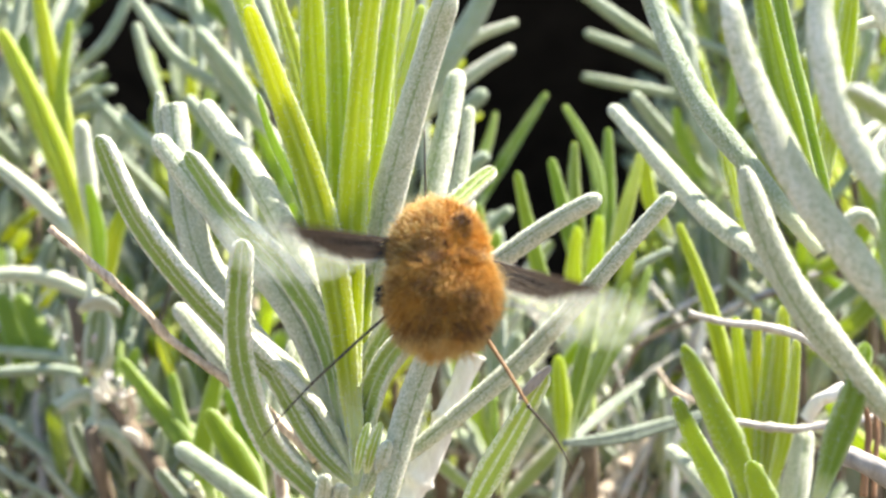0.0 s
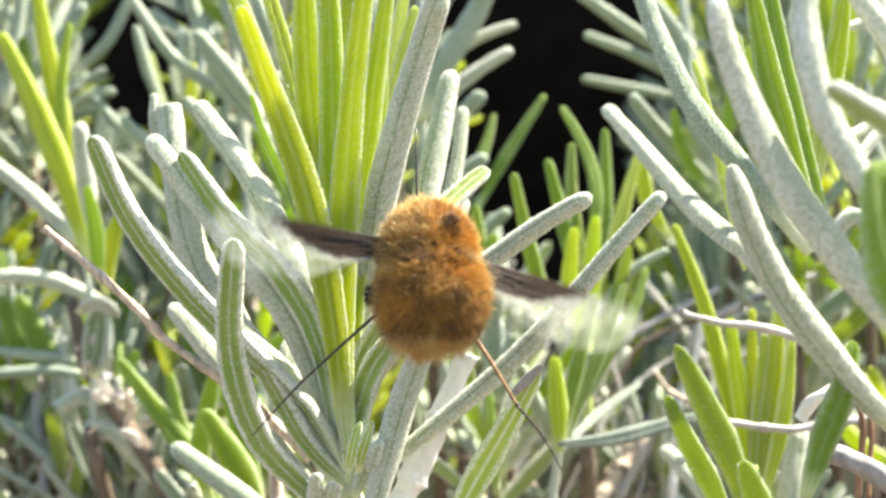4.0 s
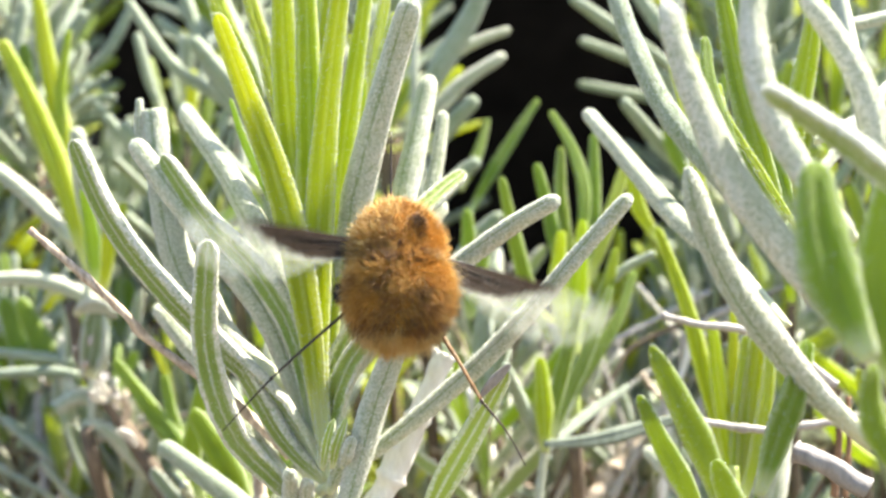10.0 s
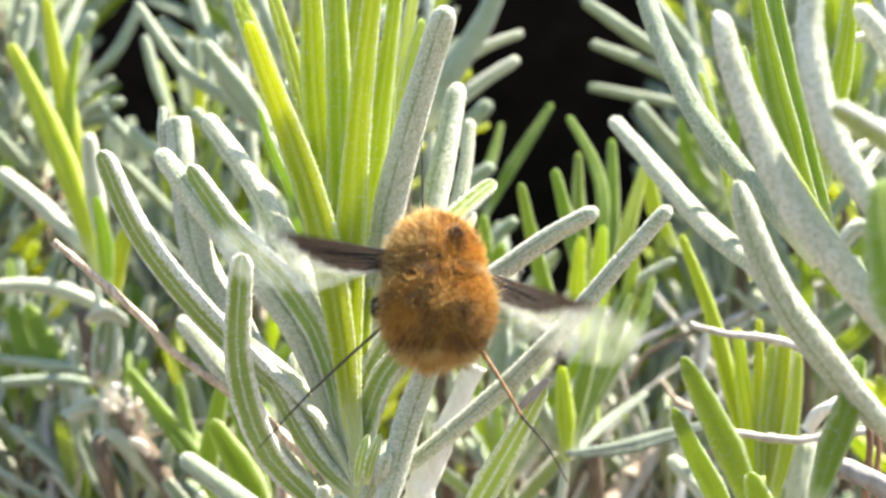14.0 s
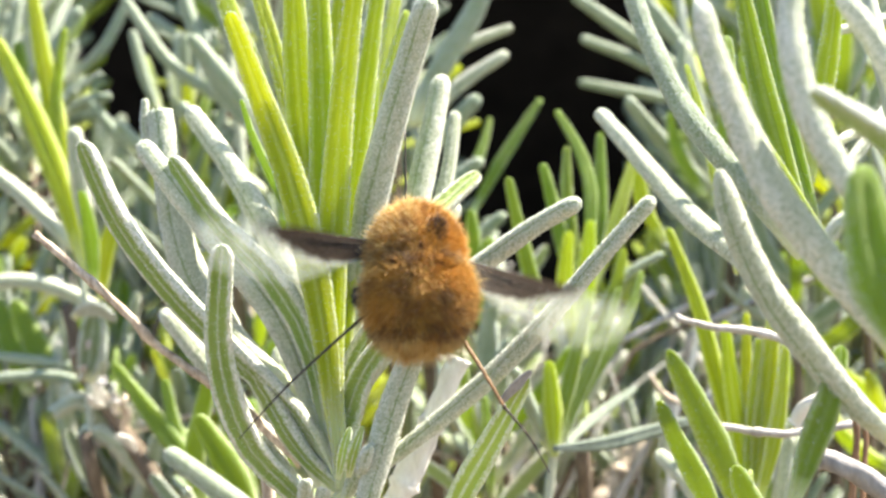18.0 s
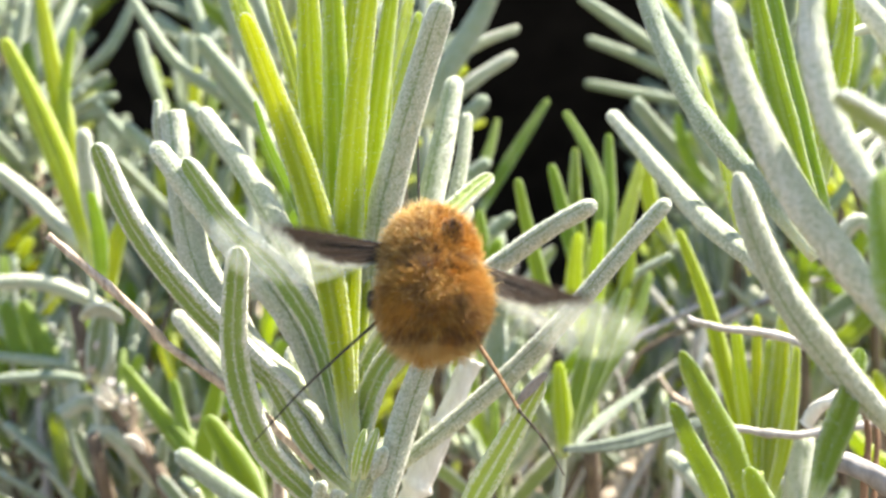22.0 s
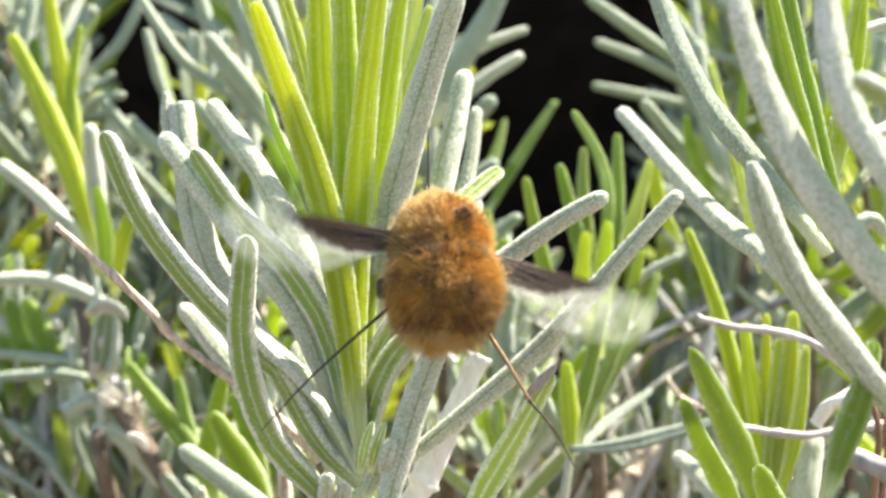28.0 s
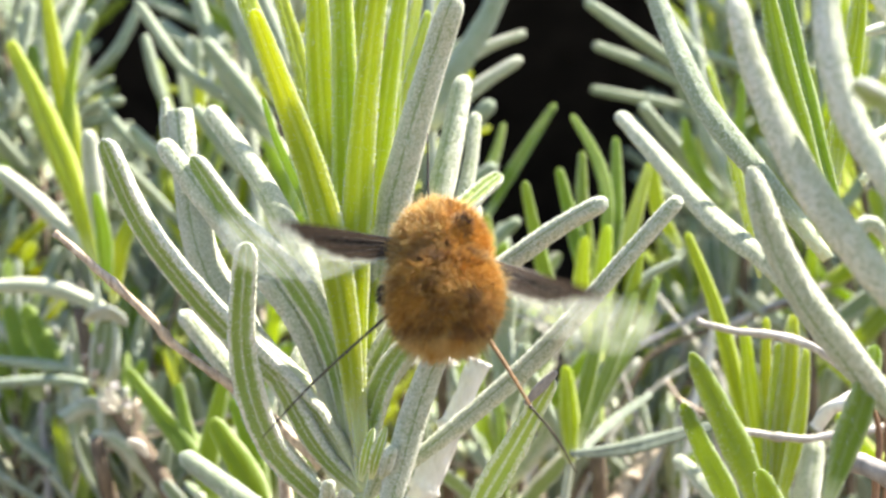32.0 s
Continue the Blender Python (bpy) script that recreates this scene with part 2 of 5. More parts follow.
def leaf_mesh(width, turn, points, twist=0, tip=1.0, thick=0.48, stations=STATIONS, taper=0.28, fold=False):
    """A narrow revolute leaf along points (mm, relative): blunt tip, grooved above, margins rolled under."""
    table, run = curve_through(points)
    total = run[-1]
    verts, faces, uvs = [], [], []
    ns = len(SECTION)
    wob = random.uniform(0, 50)
    round_tip = min(0.5, 0.62 * width * (1 - 0.8 * taper) / total) * tip
    for s in stations:
        at = np.array([np.interp(s * total, run, table[:, k]) for k in range(3)])
        lo, hi = max(0, s - 0.02) * total, min(1, s + 0.02) * total
        t = Vector([np.interp(hi, run, table[:, k]) - np.interp(lo, run, table[:, k]) for k in range(3)]).normalized()
        ref = Vector((0, -1, 0.0))
        nrm = ref - t * ref.dot(t)
        if nrm.length < 0.05:
            nrm = Vector((0, 0, 1)) - t * t.z
        nrm.normalize()
        ang = radians(turn + twist * (s - 0.5))
        side = t.cross(nrm)
        nn = nrm * math.cos(ang) + side * math.sin(ang)
        ss = t.cross(nn)
        narrow = 0.36 if fold else 0.52
        w = 0.5 * width * (narrow + (1 - narrow) * min(1, s / 0.45) ** 0.8) * (1 - taper * max(0, (s - 0.45) / 0.55) ** 1.4)
        x = (s - (1 - round_tip)) / round_tip
        if x > 0:
            w *= math.sqrt(max(0.0, 1 - x * x)) * 0.97 + 0.03
        w *= 1 + 0.07 * noise.noise((s * total * 0.35, wob, 0))
        h = w * thick * 2.1 * (1 + 0.15 * noise.noise((s * 9, wob, 5)))
        for (a, b) in SECTION:
            if fold and b > 0.35:
                b -= 0.42 * (1 - abs(a)) ** 1.3
            j = 0.05 * w * noise.noise((a * 2 + wob, s * total * 0.9, b * 2))
            x, y = a * w + j, b * h + j
            verts.append((at[0] + ss.x * x + nn.x * y, at[1] + ss.y * x + nn.y * y, at[2] + ss.z * x + nn.z * y))
    nr = len(stations)
    for r in range(nr - 1):
        for k in range(ns):
            k2 = (k + 1) % ns
            faces.append((r * ns + k, r * ns + k2, (r + 1) * ns + k2, (r + 1) * ns + k))
            u1 = SECTION_U[k]
            u2 = SECTION_U[k2] if k2 else 1.0
            uvs.extend([(u1, stations[r]), (u2, stations[r]), (u2, stations[r + 1]), (u1, stations[r + 1])])
    faces.append(tuple(range(ns))[::-1])
    uvs.extend([(SECTION_U[k], 0) for k in range(ns)][::-1])
    faces.append(tuple((nr - 1) * ns + k for k in range(ns)))
    uvs.extend([(SECTION_U[k], 1) for k in range(ns)])
    return verts, faces, uvs


def finish(name, verts, faces, uvs=None, smooth=True):
    me = bpy.data.meshes.new(name)
    me.from_pydata(np.asarray(verts).tolist(), [], faces)
    if uvs is not None:
        layer = me.uv_layers.new(name="UVMap")
        layer.data.foreach_set("uv", np.array(uvs, 'f').ravel())
    me.polygons.foreach_set("use_smooth", [smooth] * len(me.polygons))
    me.update()
    return me


def tube_mesh(w0, w1, points, sides=9, steps=18, rough=0.1, nodes_every=0.0):
    table, run = curve_through(points)
    total = run[-1]
    verts, faces = [], []
    wob = random.uniform(0, 90)
    for i in range(steps + 1):
        s = i / steps
        at = np.array([np.interp(s * total, run, table[:, k]) for k in range(3)])
        lo, hi = max(0, s - 0.03) * total, min(1, s + 0.03) * total
        t = Vector([np.interp(hi, run, table[:, k]) - np.interp(lo, run, table[:, k]) for k in range(3)]).normalized()
        a = t.orthogonal().normalized() if abs(t.y) > 0.9 else (Vector((0, 1, 0)) - t * t.y).normalized()
        b = t.cross(a)
        r = 0.5 * (w0 + (w1 - w0) * s)
        if nodes_every and (s * total) % nodes_every < total / steps:
            r *= 1.3
        for k in range(sides):
            an = 2 * math.pi * k / sides
            q = r * (1 + rough * noise.noise((math.cos(an) * 1.5 + wob, math.sin(an) * 1.5, s * total * 0.6)) * 2)
            verts.append(at + np.array(a) * q * math.cos(an) + np.array(b) * q * math.sin(an))
    for i in range(steps):
        for k in range(sides):
            k2 = (k + 1) % sides
            faces.append((i * sides + k, i * sides + k2, (i + 1) * sides + k2, (i + 1) * sides + k))
    faces.append(tuple(range(sides))[::-1])
    faces.append(tuple(steps * sides + k for k in range(sides)))
    return verts, faces


def metres(verts):
    """Plan millimetres to metres."""
    v = np.array(verts) * MM
    v[:, 2] += EYE
    return v


def sprig(label, base):
    """An empty on the ground that carries one shoot of the bush, with its woody foot."""
    foot = Vector((base[0] * MM * 1.0, base[1] * MM + 0.036, 0))
    e = new("lavender_sprig")
    e.empty_display_size = 0.01
    e.location = foot
    bpy.context.view_layer.update()
    tagged(e, label, "lavender", "lavender sprigs")
    g = -EYE / MM
    v, f = tube_mesh(2.4, 1.4, [(base[0], base[1] + 36, g - 1), (base[0] + 3, base[1] + 24, g * 0.6), (base[0], base[1], base[2])], 9, 16, 0.12, 5.0)
    part("woody_stem", finish("woody_stem", metres(v), f), BARK, e)
    return e


def leaf(parent, mat, width, turn, points, twist=0, tip=1.0):
    felted = mat in (SILVER, SAGE)
    v, f, uv = leaf_mesh(width, turn, points, twist, tip, 0.50 if felted else 0.30, STATIONS, 0.26 if felted else 0.5, not felted)
    ob = part("leaf", finish("leaf", metres(v), f, uv), mat, parent)
    if points[0][1] < 122 and mat in (SILVER, SAGE, FRESH, GREEN):
        part("fuzz", fuzz_mesh(v, f, uv, 34 if felted else 46 if mat is FRESH else 20, felted), FUZZ, ob)
    return ob


def fuzz_mesh(v, f, uv, density, felted):
    """Short woolly hairs on a leaf: three-sided spikes, thick on felted faces, on green ones along margins and midrib."""
    rng = np.random.default_rng(len(FUZZ_SEEDS))
    FUZZ_SEEDS.append(1)
    v = np.array(v)
    quads = np.array([q for q in f if len(q) == 4])
    u = np.array(uv)[:len(quads) * 4].reshape(-1, 4, 2)[:, :, 0].mean(axis=1)
    c = np.abs((u * 2) % 1 * 2 - 1)
    a, b, d = v[quads[:, 0]], v[quads[:, 1]], v[quads[:, 3]]
    nrm = np.cross(b - a, d - a)
    area = np.linalg.norm(nrm, axis=1)
    nrm = nrm / np.maximum(area, 1e-9)[:, None]
    weight = area * (np.where((u > 0.5) & (c > 0.1) & (c < 0.5), 0.15, 1.0) if felted else np.where((c > 0.72) | (c < 0.05), 1.0, 0.05))
    n = int(weight.sum() * density)
    pick = rng.choice(len(quads), n, p=weight / weight.sum())
    s, t = rng.random(n)[:, None], rng.random(n)[:, None]
    p = (v[quads[pick, 0]] * (1 - s) + v[quads[pick, 1]] * s) * (1 - t) + (v[quads[pick, 3]] * (1 - s) + v[quads[pick, 2]] * s) * t
    way = nrm[pick] + rng.normal(size=(n, 3)) * 0.55
    way /= np.linalg.norm(way, axis=1)[:, None]
    ln = rng.uniform(*((0.07, 0.19) if felted else (0.10, 0.26)), n)[:, None]
    x = np.cross(way, [0.31, 0.52, 0.79])
    x /= np.linalg.norm(x, axis=1)[:, None]
    y = np.cross(way, x)
    r = 0.029
    pts = np.stack([p + x * r, p - x * r * 0.5 + y * r * 0.87, p - x * r * 0.5 - y * r * 0.87, p + way * ln], axis=1).reshape(-1, 3)
    k = np.arange(n)[:, None] * 4
    tri = np.concatenate([k + [0, 1, 3], k + [1, 2, 3], k + [2, 0, 3]])
    me = bpy.data.meshes.new("fuzz")
    me.from_pydata(metres(pts), [], tri)
    me.update()
    return me


def stalk(name, parent, mat, w0, w1, points):
    v, f = tube_mesh(w0, w1, points, 10, 26, 0.06)
    return part(name, finish(name, metres(v), f), mat, parent)


def dry_twig(label, mat, w0, w1, points):
    v, f = tube_mesh(w0, w1, points, 9, 34, 0.16, 6.0)
    ob = part("dry_twig", finish("dry_twig", metres(v), f), mat, None)
    return tagged(ob, label, "twig")


GREYISH = (SILVER, SAGE, SAGE, GREEN)
MIXED = (SAGE, FRESH, GREEN)


def back_sprig(base, height, count, kinds, lean):
    """A bushy shoot behind the others: leaves in opposite pairs up a short stem. base: where the leaves begin."""
    e = new("lavender_sprig")
    e.empty_display_size = 0.01
    e.location = (base[0] * MM, base[1] * MM + 0.01, 0)
    bpy.context.view_layer.update()
    tagged(e, "bushy lavender shoot of silvery and green leaves" if kinds is GREYISH else "bushy lavender shoot of mostly green leaves", "lavender", "lavender shoots behind")
    b = np.array(base, float)
    tilt = math.tan(radians(lean))
    top = b + np.array([height * tilt, random.uniform(-4, 4), height])
    g = -EYE / MM
    v, f = tube_mesh(1.9, 0.9, [(b[0], b[1] + 10, g - 1), (b[0] + 2, b[1] + 6, g * 0.5), tuple(b), tuple(top)], 8, 22, 0.1, 4.0)
    part("stem", finish("stem", metres(v), f), BARK, e)
    spin = random.uniform(0, 360)
    few = STATIONS[::2] + [0.99, 1.0]
    for k in range(count):
        s = (k // 2) / max(1, (count - 1) // 2)
        root = b + (top - b) * (0.05 + 0.9 * s)
        an = radians(spin + (k % 2) * 180 + (k // 2) * 87 + random.uniform(-18, 18))
        up = radians(random.uniform(18, 45) + 42 * s)
        length = random.uniform(13, 21) * (1 - 0.25 * s)
        out = np.array([math.cos(an), math.sin(an), 0])
        bend = random.uniform(-0.1, 0.45)
        d1 = out * math.cos(up) + np.array([0, 0, math.sin(up)])
        up2 = up + bend
        d2 = out * math.cos(up2) + np.array([0, 0, math.sin(up2)])
        mid = root + d1 * length * 0.5
        v, f, uv = leaf_mesh(random.uniform(1.9, 2.9), random.uniform(0, 360), [root, mid, mid + d2 * length * 0.5], random.uniform(-30, 30), 1.0, 0.42, few)
        part("leaf", finish("leaf", metres(v), f, uv), random.choice(kinds), e)
    return e


# ---- ground and backdrop ----
def sheet(name, nx, ny, fn, mat):
    v = [fn(i / nx, j / ny) for j in range(ny + 1) for i in range(nx + 1)]
    f = [(j * (nx + 1) + i, j * (nx + 1) + i + 1, (j + 1) * (nx + 1) + i + 1, (j + 1) * (nx + 1) + i) for j in range(ny) for i in range(nx)]
    ob = part(name, finish(name, v, f), mat, None)
    return tagged(ob, kind="structure")


def ground_at(u, v):
    x, y = (u - 0.5), (v - 0.5)
    x, y = x * abs(x) * 2400, y * abs(y) * 2400
    return (x, y, 0.004 * noise.noise((x * 14, y * 14, 0)) if abs(x) + abs(y) < 2 else 0.0)


ground = sheet("ground", 120, 120, ground_at, LITTER)
tagged(ground, "brown soil with dry litter under the bush", "ground")


# added sheet for the dark behind; leans forward so sun and sky miss its face
def shade_sheet_at(u, v):
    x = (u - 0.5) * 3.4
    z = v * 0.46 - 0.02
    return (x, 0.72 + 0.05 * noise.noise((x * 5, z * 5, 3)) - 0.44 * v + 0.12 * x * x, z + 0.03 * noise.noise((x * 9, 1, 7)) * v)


shade_sheet = sheet("backdrop", 90, 40, shade_sheet_at, DEEP_SHADE)
tagged(shade_sheet, "near-black sheet standing in for the deep shade behind the bush", "backdrop")
shade_sheet.modifiers.new("thickness", 'SOLIDIFY').thickness = 0.05



def thicket(count, mats, seed):
    """The rest of the bush: shoots of many leaves in one mesh, with a gap that opens on the shade behind."""
    rng = np.random.default_rng(seed)
    short = [0, 0.2, 0.45, 0.7, 0.86, 0.95, 0.985, 1.0]
    kinds = []
    for k in range(10):
        ln = 17.0
        b = rng.uniform(-3, 3, 2)
        v, f, uv = leaf_mesh(rng.uniform(2.0, 2.8), rng.uniform(0, 360), [(0, 0, 0), (b[0] * 0.4, b[1] * 0.4, ln * 0.5), (b[0], b[1], ln)], rng.uniform(-40, 40), 1.0, 0.42, short)
        kinds.append((np.array(v), f, uv))
    all_v, all_f, all_uv, all_m, feet = [], [], [], [], []
    n = 0
    made = 0
    while made < count:
        y = rng.uniform(185, 330)
        ax, az = rng.uniform(-0.46, 0.46), rng.uniform(-0.30, 0.20)
        if -0.02 < ax < 0.19 and az > -0.115:
            continue
        if -0.34 < ax < -0.19 and az > 0.03 and (y < 285 or rng.random() < 0.5):
            continue
        made += 1
        root = np.array([ax * y, y, az * y])
        feet.append(root)
        spin = rng.uniform(0, 6.28)
        green = rng.random() < 0.24
        for k in range(14):
            s = (k // 2) / 6
            an = spin + (k % 2) * 3.14 + (k // 2) * 1.5 + rng.uniform(-0.3, 0.3)
            up = radians(rng.uniform(12, 40) + 48 * s)
            d = Vector((math.cos(an) * math.cos(up), math.sin(an) * math.cos(up), math.sin(up)))
            m = np.array(d.to_track_quat('Z', 'Y').to_matrix())
            v, f, uv = kinds[rng.integers(10)]
            p = (v * rng.uniform(0.75, 1.15)) @ m.T + root + np.array([0, 0, 14 * s])
            all_v.append(p)
            all_f.extend([tuple(i + n for i in q) for q in f])
            all_uv.extend(uv)
            all_m.extend([1 if green else 0] * len(f))
            n += len(p)
    for root in feet:
        v, f = tube_mesh(1.6, 1.0, [(root[0], root[1] + 14, -EYE / MM - 1), (root[0] + 2, root[1] + 8, (root[2] - EYE / MM) / 2), tuple(root + np.array([0, 0, 15]))], 5, 5, 0.1)
        all_v.append(np.array(v))
        all_f.extend([tuple(i + n for i in q) for q in f])
        all_uv.extend([(0.25, 0.5)] * sum(len(q) for q in f))
        all_m.extend([2] * len(f))
        n += len(v)
    me = finish("lavender_thicket", metres(np.concatenate(all_v)), all_f, all_uv)
    for m in mats:
        me.materials.append(m)
    me.polygons.foreach_set("material_index", all_m)
    ob = new("lavender_thicket", me)
    return tagged(ob, "dense lavender foliage filling the bush behind the sprigs", "lavender", kind="stuff")


thicket(225, (SAGE, FRESH, BARK), 11)


def dead_stems(count, seed):
    """Bleached and brown dead stems that stand and lean among the shoots behind."""
    rng = random.Random(seed)
    for k in range(count):
        y = rng.uniform(150, 215)
        x = rng.choice((rng.uniform(0.0, 0.26), rng.uniform(0.0, 0.26), rng.uniform(-0.38, -0.16))) * y
        z = rng.uniform(-0.20, -0.06) * y
        ln, an = rng.uniform(10, 26), radians(rng.uniform(-75, 75))
        d = (math.sin(an) * ln, rng.uniform(-5, 5), math.cos(an) * ln * 0.7)
        kink = (rng.uniform(-3, 3), rng.uniform(-2, 2), rng.uniform(-2, 2))
        mat = rng.choice((GREYTWIG, BLEACHED, DRY, BLEACHED, BARK, GREYTWIG))
        w = rng.uniform(0.6, 1.4)
        word = {GREYTWIG: "grey", BLEACHED: "pale bleached", DRY: "tan", BARK: "dark brown"}[mat]
        ob = dry_twig(word + " dead lavender stem leaning among the shoots", mat, w, w * 0.6,
                      [(x - d[0] * 0.8, y, z - 24), (x - d[0] * 0.3, y, z - 8), (x + kink[0], y + kink[1], z + kink[2]), (x + d[0], y + d[1], z + d[2])])
        tagged(ob, group="dead lavender stems")


dead_stems(80, 21)

# ---- the sprigs ----
tall = sprig("tall lavender sprig with bright green new shoots above silvery leaves", (-6.9, 100.0, -26.7))
stalk("stem", tall, STEM_GREY, 1.62, 1.31, [(-6.4, 100.0, -26.7), (-6.8, 99.0, -21.7), (-6.9, 98.0, -17.5)])
stalk("stem", tall, STEM_GREEN, 1.23, 0.87, [(-7.0, 99.0, -18.0), (-7.7, 99.7, -8.5), (-8.7, 100.3, 1.0), (-8.9, 101.0, 11.6)])
leaf(tall, FRESH, 2.85, 165, [(-6.9, 96.0, -17.1), (-7.4, 95.4, -13.1), (-8.2, 94.8, -5.4), (-10.1, 94.2, 4.1), (-12.5, 93.6, 11.2), (-15.4, 93.0, 19.1)])
leaf(tall, FRESH, 2.08, 20, [(-8.9, 104.0, -3.9), (-11.1, 104.0, 9.0), (-13.1, 104.0, 16.9), (-15.6, 104.0, 25.3)])
leaf(tall, FRESH, 2.96, 175, [(-7.0, 98.0, -17.5), (-7.6, 98.2, -13.5), (-8.1, 98.4, -8.4), (-9.6, 98.6, 4.3), (-10.6, 98.8, 13.7), (-11.3, 99.0, 27.0)])
leaf(tall, FRESH, 2.53, 190, [(-6.8, 95.0, -16.8), (-7.1, 95.6, -14.1), (-7.5, 96.2, -9.1), (-8.1, 96.8, 1.9), (-8.5, 97.4, 13.5), (-9.1, 98.0, 28.1)])
leaf(tall, FRESH, 2.60, 170, [(-6.7, 95.0, -16.8), (-7.0, 95.2, -14.0), (-7.4, 95.4, -9.1), (-7.4, 95.6, 1.9), (-6.6, 95.8, 13.3), (-5.3, 96.0, 24.3)])
leaf(tall, FRESH, 2.41, 160, [(-6.7, 96.0, -17.0), (-7.0, 97.2, -13.9), (-6.9, 98.4, -7.5), (-6.3, 99.6, 4.3), (-5.0, 100.8, 15.4), (-3.8, 102.0, 24.9)])
leaf(tall, FRESH, 1.64, 30, [(-6.8, 107.0, -0.5), (-4.8, 107.3, 10.3), (-3.3, 107.7, 17.0), (-1.9, 108.0, 22.3)])
leaf(tall, FRESH, 1.10, 170, [(-6.2, 105.0, 2.1), (-5.1, 105.0, 9.1), (-4.5, 105.0, 15.6)])
leaf(tall, GREEN, 1.04, 150, [(-10.7, 100.0, 0.5), (-12.5, 99.7, 5.3), (-14.4, 99.3, 9.5), (-15.5, 99.0, 13.0)])
leaf(tall, FRESH, 1.97, 185, [(-8.1, 103.0, -5.8), (-8.3, 103.3, 6.9), (-8.1, 103.7, 16.9), (-7.1, 104.0, 26.8)])
leaf(tall, FRESH, 1.83, 0, [(-8.7, 105.0, -3.0), (-9.8, 106.0, 9.7), (-10.7, 107.0, 20.0), (-11.0, 108.0, 27.3)])
leaf(tall, FRESH, 1.85, 30, [(-7.3, 106.0, -2.0), (-4.8, 107.3, 10.3), (-3.6, 108.7, 19.7), (-2.3, 110.0, 27.9)])
leaf(tall, SILVER, 2.76, 350, [(-6.7, 101.0, -10.5), (-5.0, 98.8, 1.9), (-3.2, 96.5, 8.8), (-1.0, 94.3, 15.8), (0.6, 92.0, 20.1)])
leaf(tall, SILVER, 2.59, 330, [(-5.1, 102.0, -9.7), (-1.9, 103.7, 0.5), (0.1, 105.3, 9.1), (1.4, 107.0, 16.2)])
leaf(tall, SILVER, 1.57, 20, [(-2.3, 108.0, -6.1), (0.8, 109.0, 3.2), (2.0, 110.0, 9.0), (2.5, 111.0, 13.4)])
leaf(tall, SILVER, 2.06, 160, [(-4.5, 101.0, -5.7), (-1.2, 102.3, 1.5), (1.8, 103.7, 4.7), (4.6, 105.0, 7.2)])
leaf(tall, SILVER, 2.53, 0, [(-6.1, 104.0, -8.9), (-2.2, 105.3, -2.0), (0.8, 106.7, 2.1), (2.6, 108.0, 4.7)])
leaf(tall, SILVER, 2.35, 8, [(-5.6, 94.0, -23.3), (-4.0, 94.0, -17.4), (-2.2, 94.0, -11.2), (0.3, 94.0, -5.3)])
leaf(tall, SILVER, 2.29, 160, [(-6.8, 97.0, -19.4), (-6.8, 96.5, -16.1), (-5.9, 96.0, -11.9), (-4.3, 95.5, -8.6), (-1.8, 95.0, -6.1)])
leaf(tall, SILVER, 2.15, 200, [(-6.9, 98.0, -19.1), (-7.1, 98.0, -15.8), (-6.7, 98.0, -11.6), (-5.4, 98.0, -7.9), (-3.0, 98.0, -4.2)])
leaf(tall, SILVER, 2.38, 178, [(-7.6, 97.0, -22.6), (-10.8, 94.8, -18.9), (-13.9, 92.5, -14.7), (-15.6, 90.3, -7.7), (-14.9, 88.0, 0.7)], 10, 1.00)
leaf(tall, SILVER, 2.47, 330, [(-8.4, 99.0, -13.2), (-10.8, 101.3, -3.8), (-15.3, 103.5, 4.7), (-18.4, 105.8, 9.1), (-21.9, 108.0, 13.4)])
leaf(tall, SILVER, 2.64, 148, [(-7.8, 98.0, -16.3), (-9.8, 98.5, -7.5), (-13.2, 99.0, -1.8), (-17.7, 99.5, 2.7), (-21.7, 100.0, 8.2)])
leaf(tall, SILVER, 2.60, 140, [(-7.4, 98.0, -19.1), (-10.4, 97.0, -13.4), (-15.7, 96.0, -8.2), (-20.6, 95.0, -2.9), (-24.4, 94.0, 2.5), (-27.1, 93.0, 8.9)], 20, 1.00)
leaf(tall, SILVER, 3.10, 355, [(-11.0, 103.0, -12.7), (-17.6, 104.0, -6.9), (-21.7, 105.0, 0.0), (-23.2, 106.0, 6.6), (-24.3, 107.0, 13.1)], 0, 0.12)
leaf(tall, SILVER, 2.40, 20, [(-8.8, 100.0, -15.2), (-12.6, 100.3, -5.7), (-17.4, 100.5, 0.5), (-21.6, 100.8, 5.8), (-24.5, 101.0, 9.7)])
leaf(tall, SILVER, 2.29, 350, [(-8.5, 103.0, -21.1), (-12.1, 104.0, -14.8), (-16.5, 105.0, -8.5), (-19.9, 106.0, -1.5)])
leaf(tall, SILVER, 2.25, 30, [(-10.2, 105.0, -22.5), (-14.4, 106.3, -17.7), (-19.7, 107.7, -10.7), (-24.6, 109.0, -5.1)])
leaf(tall, SILVER, 2.13, 142, [(-6.7, 98.0, -20.0), (-10.4, 97.3, -16.2), (-13.1, 96.7, -11.5), (-15.1, 96.0, -8.0)])
leaf(tall, SILVER, 1.37, 0, [(-6.7, 97.0, -20.3), (-5.4, 95.5, -17.5), (-4.2, 94.0, -15.4)])
leaf(tall, SILVER, 1.36, 0, [(-8.5, 97.0, -22.6), (-8.3, 95.0, -20.3), (-7.9, 93.0, -18.4)])
leaf(tall, SILVER, 1.35, 20, [(-9.9, 97.0, -22.6), (-9.6, 94.5, -19.8), (-9.2, 92.0, -17.5)])
